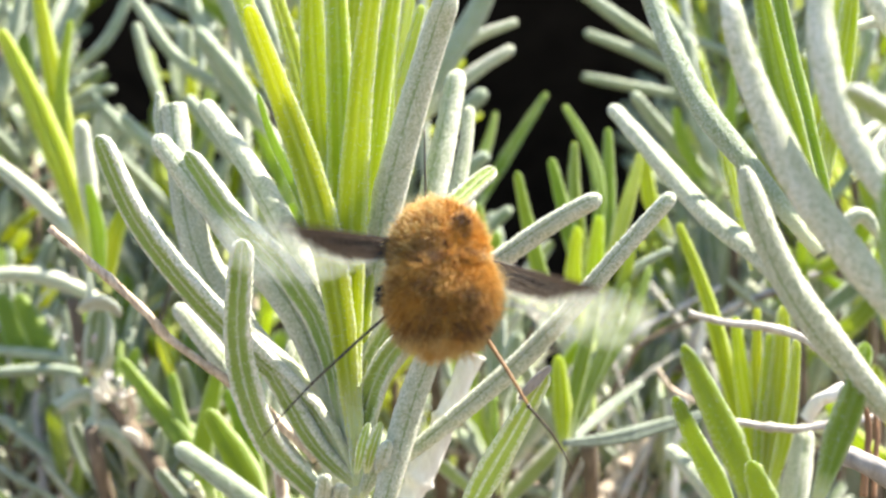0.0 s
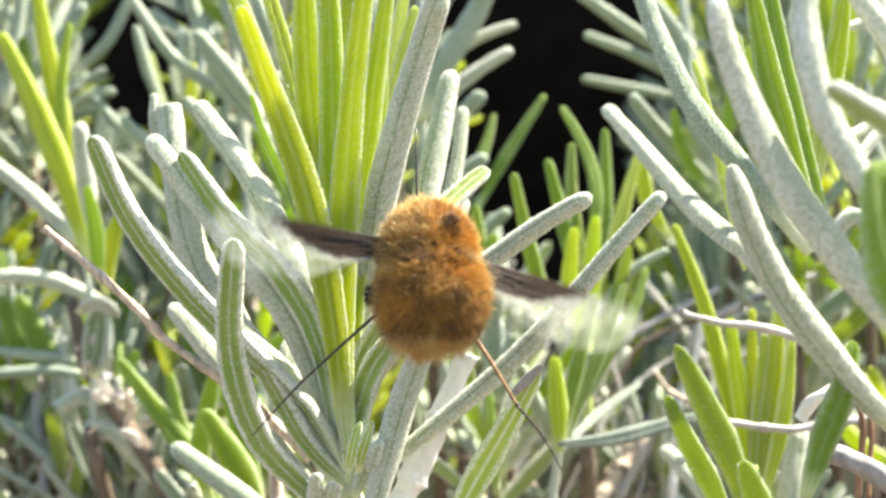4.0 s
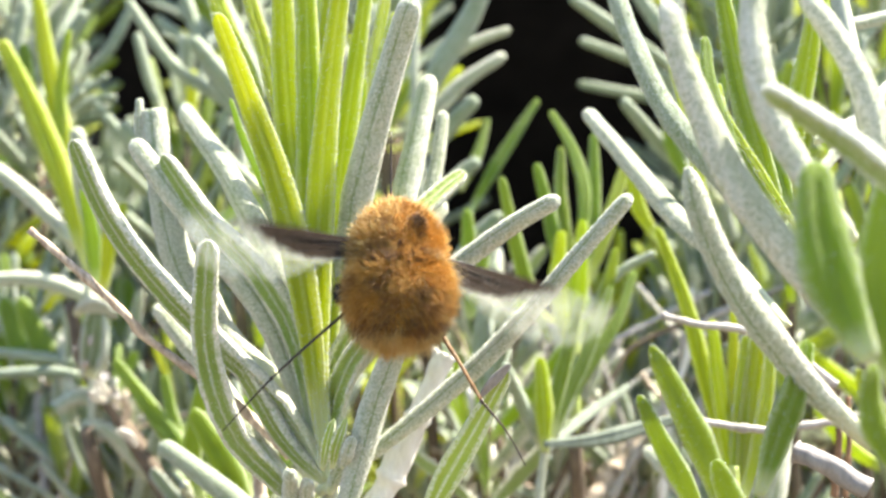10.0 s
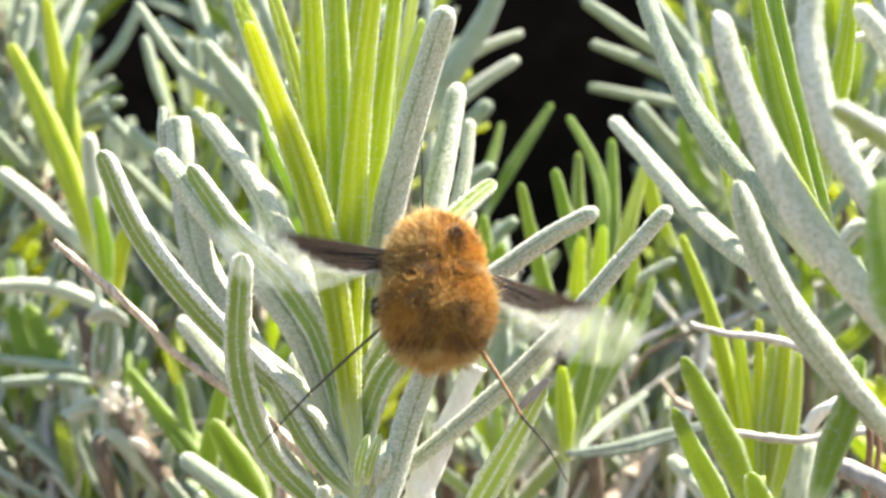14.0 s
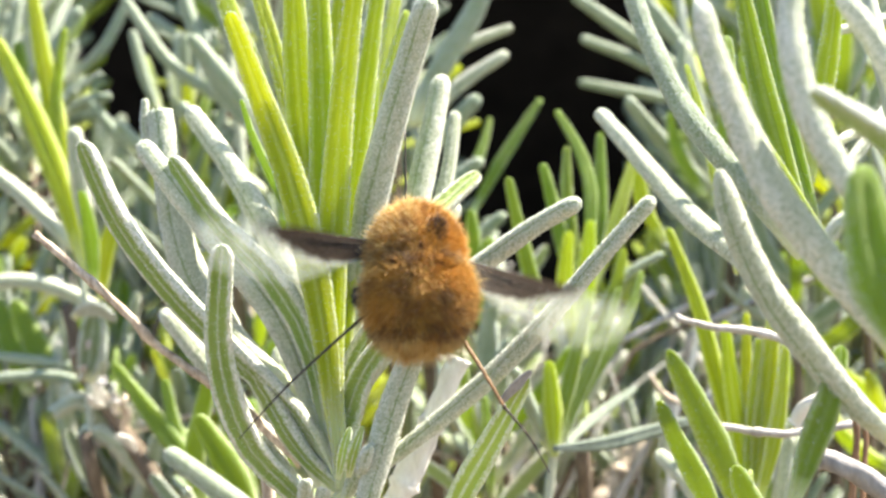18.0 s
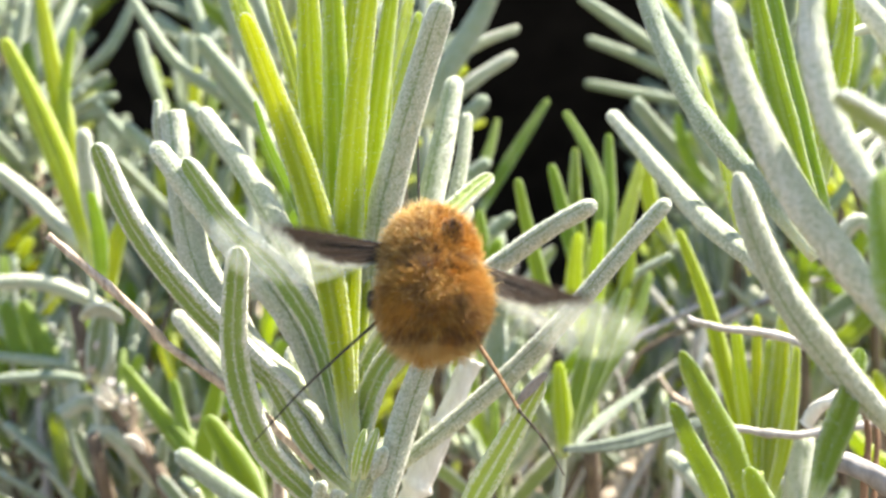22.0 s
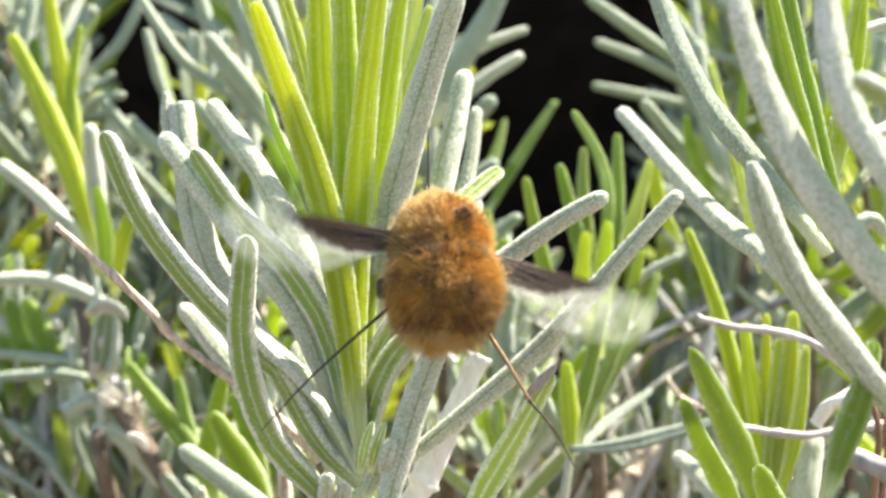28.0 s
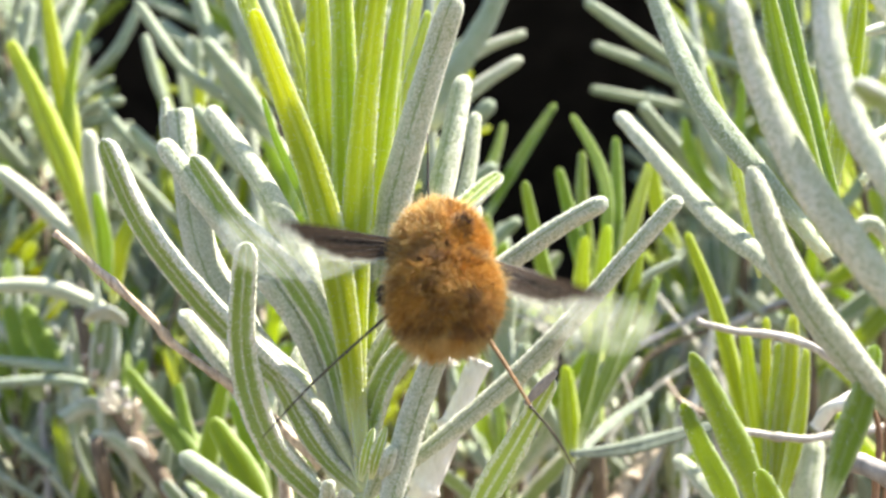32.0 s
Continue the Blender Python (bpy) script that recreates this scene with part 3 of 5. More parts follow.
leaf(tall, SILVER, 1.70, 338, [(-7.7, 98.0, -20.5), (-1.1, 96.6, -15.4), (5.3, 95.2, -9.9), (9.7, 93.8, -5.3), (14.1, 92.4, 0.0), (17.8, 91.0, 4.3)], -14)
leaf(tall, SILVER, 1.90, 335, [(-7.3, 99.0, -14.1), (-1.1, 97.0, -5.5), (5.3, 95.0, -0.4), (9.1, 93.0, 2.3), (12.2, 91.0, 4.0)])
leaf(tall, PALE, 2.30, 176, [(0.7, 95.0, -24.4), (2.6, 94.0, -19.7), (5.4, 93.0, -14.6), (8.1, 92.0, -9.6)])
leaf(tall, SILVER, 0.95, 350, [(-25.4, 107.0, 9.4), (-25.7, 107.2, 11.9), (-25.7, 107.4, 14.2)], 0, 0.6)
leaf(tall, FRESH, 2.30, 20, [(-12.3, 103.0, 6.6), (-14.7, 103.5, 14.5), (-17.1, 104.0, 20.6), (-19.1, 104.0, 26.1)])
leaf(tall, SILVER, 1.20, 10, [(-5.1, 94.0, -17.6), (-4.7, 92.8, -16.2), (-4.2, 92.3, -14.9)])
leaf(tall, PALE, 1.10, 160, [(-6.9, 94.0, -17.9), (-6.5, 93.0, -16.3), (-6.2, 92.8, -14.9), (-5.8, 93.0, -13.6)], 0, 2.0)
leaf(tall, PALE, 1.10, 200, [(-6.0, 93.5, -17.7), (-5.7, 92.6, -16.2), (-5.3, 92.4, -14.9), (-4.8, 92.8, -13.5)], 0, 2.0)
leaf(tall, SHADED_OLD_WOOD, 0.95, 20, [(5.9, 91.5, -11.6), (7.0, 91.2, -10.3), (8.3, 91.0, -9.0)], 0, 0.8)
leaf(tall, SILVER, 2.60, 10, [(-6.8, 106.0, -23.2), (-10.0, 108.0, -18.5), (-12.8, 110.0, -13.6), (-14.1, 112.0, -8.5)])
leaf(tall, FRESH, 1.52, 0, [(-7.7, 105.0, -18.0), (-11.3, 106.0, -14.6), (-14.5, 107.0, -12.2)])
dry_twig("thin dry brown twig lying across the silvery lavender leaves", DRY, 0.61, 0.96, [(-32.9, 99.0, 1.8), (-28.9, 100.2, -1.9), (-25.3, 101.3, -5.5), (-23.7, 102.5, -7.7), (-19.0, 103.7, -11.4), (-15.2, 104.8, -14.7), (-11.3, 106.0, -18.7)])
dry_twig("brown dead stalk among the lavender stems", DRY, 1.07, 1.28, [(-16.2, 112.0, -17.6), (-15.4, 112.0, -21.8), (-14.9, 112.0, -27.7)])
dry_twig("pale bleached lavender stalk standing behind the leaves", BLEACHED, 2.06, 2.63, [(2.8, 108.0, -9.5), (0.3, 107.3, -15.4), (-2.2, 106.7, -20.8), (-4.8, 106.0, -26.2)])
dry_twig("thick pale bleached stick on the litter", DRY, 3.15, 4.43, [(28.8, 165.0, -25.9), (24.5, 162.5, -30.9), (18.8, 160.0, -38.8)])
dry_twig("thin grey dry stem crossing green shoots", GREYTWIG, 0.66, 0.97, [(24.0, 116.0, -6.3), (27.8, 115.2, -7.2), (32.0, 114.5, -7.7), (35.6, 113.7, -9.2), (40.2, 113.0, -12.9)])
dry_twig("thin grey dry stem lying level across green shoots", GREYTWIG, 0.68, 0.89, [(26.2, 118.0, -16.7), (30.6, 117.5, -17.4), (34.4, 117.0, -17.8), (38.7, 116.5, -17.2), (45.1, 116.0, -16.0)])
dry_twig("short white broken stem end", BLEACHED, 1.18, 1.57, [(34.4, 112.0, -16.0), (35.5, 111.0, -14.1), (37.6, 110.0, -13.1)])
dry_twig("thin dark dead stem", DRY, 0.60, 0.60, [(25.4, 140.0, -14.3), (27.1, 140.0, -16.6), (30.4, 140.0, -18.3)])
dry_twig("stubby grey dry stem end", SHADED_OLD_WOOD, 1.46, 1.85, [(30.2, 90.0, -15.6), (31.7, 89.0, -16.1), (35.1, 88.0, -18.0)])
dry_twig("brown withered stem beside silvery leaves", RUST, 0.53, 0.75, [(39.4, 112.0, -13.3), (40.2, 112.0, -17.0), (39.7, 112.0, -23.4)])
dry_twig("rusty thin dead stem", RUST, 0.50, 0.54, [(42.3, 116.0, -14.3), (42.1, 115.0, -18.6), (41.4, 114.0, -23.9)])

arching = sprig("arching lavender sprig with thick silvery felted leaves", (39.6, 80.0, -20.4))
stalk("stem", arching, STEM_GREY, 1.64, 1.29, [(39.6, 80.0, -20.9), (36.9, 79.0, -10.7), (34.8, 80.0, -0.4), (33.5, 84.0, 10.2), (32.4, 88.0, 21.5)])
leaf(arching, SILVER, 2.90, 58, [(30.7, 73.0, -7.2), (27.5, 73.0, -3.7), (24.4, 73.0, 0.1), (21.5, 73.5, 4.3), (19.5, 74.0, 9.0), (18.1, 74.0, 12.9), (17.6, 74.0, 15.9)], 24)
leaf(arching, SILVER, 2.30, 318, [(32.2, 78.0, -13.1), (28.3, 77.5, -9.6), (25.3, 77.5, -5.9), (22.9, 78.0, -2.4), (21.0, 78.0, 1.5), (19.8, 78.0, 5.5)], 30, 3.2)
# grey-green in place of silver: this leaf's shade is in its colour
leaf(arching, SAGE, 2.24, 20, [(30.8, 97.0, -0.4), (25.9, 99.5, 6.7), (22.2, 102.0, 12.2), (19.7, 104.5, 18.5), (17.7, 107.0, 25.6)])
leaf(arching, SILVER, 2.27, 30, [(31.6, 98.0, -6.5), (27.3, 103.0, -0.7), (24.0, 108.0, 3.1), (20.5, 113.0, 8.4), (16.7, 118.0, 14.2)])
leaf(arching, SILVER, 2.40, 50, [(27.5, 69.0, 0.8), (25.0, 69.5, 4.4), (23.5, 70.0, 7.2), (22.5, 70.0, 10.2), (22.2, 70.5, 13.7), (22.6, 71.0, 17.9)], 10)
leaf(arching, GREEN, 2.35, 175, [(31.6, 98.0, 1.0), (29.1, 98.3, 9.4), (27.6, 98.7, 15.6), (26.3, 99.0, 22.7)])
leaf(arching, GREEN, 2.28, 185, [(32.9, 99.0, 1.0), (30.6, 99.3, 9.0), (29.2, 99.7, 15.7), (28.0, 100.0, 23.4)])
leaf(arching, FRESH, 1.25, 20, [(28.1, 108.0, -2.0), (26.7, 108.7, 5.2), (25.3, 109.3, 12.0), (23.9, 110.0, 17.6)])
leaf(arching, FRESH, 2.24, 190, [(32.9, 102.0, 5.9), (33.9, 102.0, 13.2), (34.8, 102.0, 18.5), (35.3, 102.0, 23.4)])
leaf(arching, FRESH, 0.85, 10, [(31.4, 92.0, 0.9), (28.2, 93.0, 6.3), (25.8, 94.0, 10.8), (25.4, 95.0, 13.6)])
leaf(arching, GREEN, 1.82, 15, [(30.1, 92.6, 2.3), (26.3, 93.4, 7.8), (24.6, 94.4, 12.9), (24.3, 95.3, 17.5)])
leaf(arching, SILVER, 1.72, 0, [(44.4, 120.0, 1.2), (42.1, 120.0, 3.5), (39.3, 120.0, 0.6)])
leaf(arching, SILVER, 1.50, 20, [(34.1, 98.7, 5.9), (40.5, 103.8, 12.7), (46.4, 108.9, 17.6)])
leaf(arching, SILVER, 1.30, 20, [(34.1, 98.6, 9.2), (39.5, 103.8, 11.5), (46.4, 108.9, 13.4)])
leaf(arching, SILVER, 1.29, 20, [(36.9, 108.6, 20.2), (41.9, 111.3, 21.7), (48.2, 113.9, 23.3)])
leaf(arching, SILVER, 1.11, 0, [(31.1, 106.0, 5.6), (29.6, 106.0, 11.2), (29.1, 106.0, 15.7)])
leaf(arching, FRESH, 2.18, 180, [(31.5, 104.0, 0.5), (32.5, 104.0, 5.5), (34.0, 104.0, 12.0)])
leaf(arching, GREEN, 2.15, 185, [(24.3, 77.0, -16.4), (25.6, 77.0, -12.5), (26.8, 77.0, -9.2), (27.7, 77.5, -6.1)])

near = sprig("lavender shoot standing close by with green and silvery leaves", (32.0, 64.0, -30.0))
stalk("stem", near, STEM_GREY, 1.4, 0.9, [(32.0, 64.0, -30.0), (30.6, 63.0, -12.0), (28.4, 59.5, -4.0), (28.0, 57.5, 1.0)])
stalk("stem", near, STEM_GREY, 1.1, 0.8, [(31.0, 63.5, -14.0), (33.0, 68.0, -6.0), (32.8, 72.3, 1.0)])
leaf(near, SILVER, 2.15, 40, [(32.3, 72.7, 0.6), (30.9, 73.2, 6.0), (29.6, 73.8, 11.1), (26.5, 74.4, 16.3)])
leaf(near, SILVER, 1.68, 116, [(28.1, 57.6, 1.4), (25.8, 58.9, 4.1), (23.7, 60.2, 6.1), (20.9, 61.5, 8.3)])
leaf(near, GREEN, 3.11, 0, [(25.9, 59.6, -6.0), (24.4, 60.2, -2.6), (23.7, 60.8, 1.0), (23.6, 61.5, 4.5)])
leaf(near, GREEN, 2.33, 5, [(28.2, 61.6, -8.0), (26.9, 61.5, -3.8), (26.9, 61.5, 0.0), (27.4, 61.5, 3.6)])
leaf(near, GREEN, 1.66, 0, [(29.3, 62.7, -13.0), (27.7, 63.0, -10.9), (27.1, 63.3, -8.8), (27.4, 63.6, -6.5)])

green_low = sprig("low lavender sprig of fresh yellow-green leaves", (32.1, 120.0, -34.9))
stalk("stem", green_low, STEM_GREEN, 1.49, 1.04, [(32.1, 120.0, -34.9), (32.2, 120.5, -29.0), (32.2, 121.0, -22.0)])
leaf(green_low, GREEN, 3.01, 10, [(29.4, 112.0, -26.1), (27.6, 110.0, -20.4), (24.6, 108.0, -14.4), (21.4, 106.0, -8.6)], 0, 2.2)
leaf(green_low, GREEN, 2.16, 0, [(26.6, 106.0, -26.2), (24.4, 104.0, -21.3), (21.9, 102.0, -17.0), (19.5, 100.0, -12.4)], 0, 1.8)
leaf(green_low, FRESH, 1.64, 180, [(32.6, 122.0, -26.7), (32.6, 122.3, -19.8), (32.5, 122.7, -12.8), (32.6, 123.0, -6.1)])
leaf(green_low, FRESH, 2.55, 190, [(32.7, 121.0, -26.5), (33.6, 121.3, -19.6), (34.5, 121.7, -12.7), (35.1, 122.0, -5.8)])
leaf(green_low, FRESH, 2.10, 170, [(32.6, 122.0, -26.7), (31.9, 122.3, -19.8), (30.9, 122.7, -12.8), (30.3, 123.0, -7.0)])
leaf(green_low, FRESH, 1.95, 200, [(32.7, 120.0, -26.3), (34.4, 120.0, -20.0), (35.4, 120.0, -14.2), (35.8, 120.0, -9.1)])
leaf(green_low, FRESH, 1.92, 0, [(32.9, 124.0, -24.8), (30.5, 125.0, -15.4), (28.3, 126.0, -5.9), (25.2, 127.0, 2.8)])
leaf(green_low, GREEN, 2.57, 0, [(29.6, 104.0, -25.7), (28.2, 103.5, -22.2), (26.6, 103.0, -18.4)])
leaf(green_low, SILVER, 2.98, 0, [(35.8, 124.0, -30.7), (37.3, 125.0, -24.4), (38.5, 126.0, -18.6)])
leaf(green_low, SILVER, 2.11, 20, [(30.7, 120.0, -29.7), (26.7, 123.0, -24.0), (23.8, 126.0, -21.0)])
leaf(green_low, FRESH, 1.74, 180, [(32.1, 121.0, -25.3), (32.8, 121.3, -18.5), (33.4, 121.7, -11.5), (33.6, 122.0, -8.7)])

mid = sprig("small lavender sprig with narrow green leaves", (12.8, 134.0, -35.7))
stalk("stem", mid, STEM_GREY, 1.28, 0.89, [(12.2, 134.0, -35.7), (12.8, 133.5, -27.9), (13.5, 133.0, -21.5)])
leaf(mid, FRESH, 2.27, 180, [(13.4, 132.0, -22.6), (13.3, 132.5, -17.6), (12.9, 133.0, -11.9)])
leaf(mid, GREEN, 1.92, 175, [(13.7, 133.0, -22.1), (14.8, 134.0, -16.6), (16.5, 135.0, -10.2), (17.9, 136.0, -5.1)])
leaf(mid, GREEN, 1.69, 180, [(14.0, 134.0, -22.3), (16.5, 135.3, -16.1), (19.6, 136.7, -9.1), (21.5, 138.0, -3.9)])
leaf(mid, SHADED_LEAF, 1.41, 0, [(13.7, 133.0, -22.5), (18.5, 140.5, -19.7), (25.0, 148.0, -16.6)])
leaf(mid, SHADED_LEAF, 1.84, 350, [(13.2, 131.0, -21.5), (19.3, 132.3, -21.1), (25.2, 133.7, -19.8), (30.3, 135.0, -18.7)])
leaf(mid, SAGE, 1.71, 20, [(14.0, 136.0, -22.6), (16.5, 138.0, -17.0), (18.4, 140.0, -12.0)])
leaf(mid, SAGE, 1.64, 0, [(13.2, 134.0, -22.3), (10.5, 132.0, -16.3), (8.7, 130.0, -12.3)])
leaf(mid, GREEN, 1.86, 0, [(14.8, 137.0, -21.5), (18.3, 138.7, -14.5), (22.5, 140.3, -8.0), (24.8, 142.0, -2.0)])

rear_green = sprig("lavender sprig of bright green shoots in the shade of the bush", (17.7, 142.0, -21.6))
stalk("stem", rear_green, STEM_GREEN, 1.22, 0.95, [(17.7, 142.0, -21.6), (17.7, 142.0, -10.8), (18.0, 142.0, -1.3)])
leaf(rear_green, GREEN, 2.00, 10, [(14.5, 141.0, -10.7), (11.8, 140.0, -3.9), (10.0, 139.0, 2.7), (8.6, 138.0, 9.0)])
leaf(rear_green, GREEN, 1.79, 10, [(18.0, 142.0, -2.6), (18.9, 143.3, 6.9), (17.7, 144.7, 12.5), (14.9, 146.0, 17.8)])
leaf(rear_green, GREEN, 2.04, 0, [(16.7, 142.0, -5.4), (15.0, 142.5, 2.8), (13.0, 143.0, 11.0)])
leaf(rear_green, GREEN, 1.92, 180, [(18.5, 143.0, -4.0), (20.0, 144.0, 4.2), (20.2, 145.0, 14.9)])
leaf(rear_green, FRESH, 2.07, 190, [(19.2, 143.0, -4.0), (22.1, 144.5, 4.2), (24.4, 146.0, 11.9)])
leaf(rear_green, FRESH, 2.54, 180, [(17.6, 141.0, -10.7), (17.8, 140.0, -3.9), (18.3, 139.0, 4.0)])
leaf(rear_green, FRESH, 2.27, 180, [(16.5, 141.0, -10.7), (15.4, 140.0, -3.9), (15.8, 139.0, 2.7)])
leaf(rear_green, GREEN, 1.80, 180, [(17.6, 144.0, -2.7), (16.2, 145.5, 6.3), (16.3, 147.0, 13.4)])
leaf(rear_green, GREEN, 1.99, 190, [(18.4, 140.0, -12.0), (20.9, 139.0, -5.2), (22.1, 138.0, 0.7)])
leaf(rear_green, SAGE, 1.15, 0, [(18.4, 140.0, -7.9), (22.4, 139.5, -2.6), (26.9, 139.0, 0.1)])

far_left_of_hollow = sprig("shaded lavender sprig with grey-green leaves", (-1.9, 165.0, -4.6))
stalk("stem", far_left_of_hollow, STEM_GREY, 1.57, 1.26, [(-1.9, 165.0, -12.5), (-2.3, 165.0, 11.1), (-3.1, 165.0, 26.8), (-2.7, 165.0, 37.8)])
leaf(far_left_of_hollow, SILVER, 2.00, 10, [(-2.6, 163.0, 18.0), (3.6, 162.5, 23.7), (9.7, 162.0, 27.6)])
leaf(far_left_of_hollow, SILVER, 1.55, 10, [(-2.7, 166.0, 24.6), (4.4, 166.0, 29.5), (10.5, 166.0, 31.9)])
leaf(far_left_of_hollow, SAGE, 3.30, 0, [(-3.8, 162.0, 17.8), (0.5, 161.3, 25.5), (4.7, 160.7, 32.3), (7.3, 160.0, 38.2)])
leaf(far_left_of_hollow, SAGE, 2.63, 0, [(-1.1, 164.0, 14.2), (2.8, 162.0, 18.6), (5.8, 160.0, 21.4)])
leaf(far_left_of_hollow, SAGE, 2.27, 0, [(-0.3, 160.0, 6.2), (3.5, 159.0, 10.7), (6.2, 158.0, 12.7)])
leaf(far_left_of_hollow, GREEN, 1.85, 350, [(4.3, 160.0, 4.7), (8.5, 161.5, 12.4), (14.3, 163.0, 21.5)])
leaf(far_left_of_hollow, GREEN, 1.54, 350, [(3.5, 160.0, 8.5), (5.9, 161.5, 13.9), (7.3, 163.0, 18.9)])
leaf(far_left_of_hollow, SAGE, 1.95, 350, [(2.7, 158.0, -0.7), (6.4, 157.0, 3.1), (9.1, 156.0, 5.4)])
leaf(far_left_of_hollow, GREEN, 2.86, 0, [(4.7, 150.0, -8.5), (5.8, 150.0, -2.8), (6.9, 150.0, 2.2)])
leaf(far_left_of_hollow, GREEN, 2.15, 0, [(4.0, 150.0, -2.8), (4.7, 150.0, 1.5), (4.4, 150.0, 5.8)])

far_right_of_hollow = sprig("shaded silvery lavender sprig reaching over a dark hollow", (44.3, 180.0, 1.8))
stalk("stem", far_right_of_hollow, STEM_GREY, 1.72, 1.39, [(45.2, 180.0, 1.8), (41.0, 180.7, 18.2), (37.7, 181.3, 32.9), (36.1, 182.0, 43.5)])
# silvery leaves coloured grey-green to imitate the shadow on them
leaf(far_right_of_hollow, SAGE, 1.90, 10, [(39.6, 182.0, 24.4), (30.7, 181.0, 29.4), (21.5, 180.0, 32.9)])
leaf(far_right_of_hollow, SAGE, 1.70, 0, [(40.9, 184.0, 22.9), (30.5, 185.0, 25.2), (21.8, 186.0, 27.1)])
leaf(far_right_of_hollow, SAGE, 2.20, 0, [(37.0, 178.0, 27.2), (28.0, 175.0, 32.6), (19.4, 172.0, 37.8)])
leaf(far_right_of_hollow, SAGE, 2.20, 0, [(41.0, 170.0, 7.4), (31.9, 165.0, 15.0), (25.5, 160.0, 21.1)])
leaf(far_right_of_hollow, SAGE, 2.43, 0, [(36.2, 170.0, 28.5), (32.1, 170.0, 33.3), (28.1, 170.0, 39.0)])
leaf(far_right_of_hollow, GREEN, 1.98, 0, [(36.3, 160.0, 7.7), (32.5, 160.0, 13.8), (31.4, 160.0, 19.2)])
leaf(far_right_of_hollow, GREEN, 1.98, 0, [(37.1, 160.0, 6.2), (38.6, 160.0, 16.9), (39.4, 160.0, 24.5)])
leaf(far_right_of_hollow, SAGE, 2.14, 0, [(37.8, 160.0, 8.5), (34.0, 160.0, 18.4), (32.9, 160.0, 29.1)])
leaf(far_right_of_hollow, FRESH, 2.15, 0, [(29.0, 150.0, 1.5), (26.2, 150.0, 6.5), (25.5, 150.0, 12.9)])

left_green = sprig("lavender sprig with long flat green leaves", (-44.0, 148.0, -22.5))
stalk("stem", left_green, STEM_GREY, 1.14, 0.58, [(-43.9, 150.0, -22.8), (-44.4, 150.3, -8.5), (-46.3, 150.7, 2.9), (-48.0, 151.0, 10.9)])
leaf(left_green, FRESH, 3.27, 10, [(-43.7, 148.0, -2.8), (-46.7, 148.7, 7.2), (-50.8, 149.3, 17.2), (-56.1, 150.0, 27.8)])
leaf(left_green, FRESH, 3.03, 170, [(-46.1, 150.0, 4.4), (-48.4, 151.0, 15.9), (-50.7, 152.0, 25.4), (-52.5, 153.0, 34.4)])
leaf(left_green, FRESH, 1.73, 180, [(-47.1, 150.0, 7.9), (-48.6, 150.7, 15.9), (-48.5, 151.3, 23.2), (-47.8, 152.0, 29.4)])
leaf(left_green, SILVER, 2.47, 0, [(-42.8, 146.0, 1.5), (-43.2, 144.0, 8.3), (-43.4, 142.0, 15.5)])
leaf(left_green, GREEN, 2.20, 180, [(-41.0, 142.0, -4.0), (-40.9, 140.0, 2.7), (-41.3, 138.0, 7.6)])
leaf(left_green, SILVER, 2.37, 0, [(-46.7, 152.0, 0.8), (-53.5, 155.0, 7.1), (-60.6, 158.0, 12.1)])
leaf(left_green, GREEN, 2.88, 0, [(-48.2, 150.0, 8.7), (-52.1, 151.0, 18.1), (-53.9, 152.0, 27.6)])
leaf(left_green, FRESH, 2.49, 0, [(-41.1, 145.0, -5.5), (-40.4, 145.0, 0.8), (-38.3, 145.0, 6.3)])

left_low = sprig("woody lavender stem with brown bark and small buds", (-32.5, 150.0, -40.0))
stalk("stem", left_low, BARK, 2.58, 1.59, [(-31.4, 150.0, -37.1), (-35.4, 150.4, -29.3), (-40.9, 150.8, -21.1), (-45.7, 151.2, -14.3), (-46.6, 151.5, -10.1), (-47.6, 152.0, -6.3)])
leaf(left_low, SAGE, 4.00, 175, [(-43.9, 148.0, -15.8), (-42.9, 147.0, -12.2), (-42.2, 146.0, -7.4)], 0, 0.70)
leaf(left_low, FELT, 2.20, 30, [(-44.8, 146.0, -7.8), (-43.0, 145.0, -6.6), (-40.9, 145.0, -6.8), (-39.6, 146.0, -8.3)])
leaf(left_low, BLEACHED, 1.41, 0, [(-45.0, 149.0, -14.1), (-43.7, 148.0, -13.0), (-43.7, 147.0, -11.1)])
leaf(left_low, BLEACHED, 1.27, 0, [(-41.9, 149.0, -19.1), (-42.5, 147.5, -18.6), (-43.1, 146.0, -17.3)])
leaf(left_low, DRY, 1.27, 0, [(-39.7, 149.0, -22.0), (-38.6, 147.5, -20.0), (-38.9, 146.0, -18.0)])
leaf(left_low, BLEACHED, 1.27, 0, [(-37.9, 149.0, -24.8), (-38.6, 147.5, -23.1), (-39.6, 146.0, -22.2)])
leaf(left_low, BLEACHED, 1.56, 0, [(-42.1, 150.0, -18.9), (-42.2, 148.5, -17.6), (-42.5, 147.0, -15.9)])
leaf(left_low, BLEACHED, 1.42, 0, [(-40.9, 150.0, -20.1), (-40.3, 148.5, -18.3), (-40.1, 147.0, -16.8)])
leaf(left_low, FELT, 1.84, 0, [(-43.9, 150.0, -15.0), (-42.1, 148.5, -14.1), (-41.5, 147.0, -12.5)])
buds = random.Random(5)
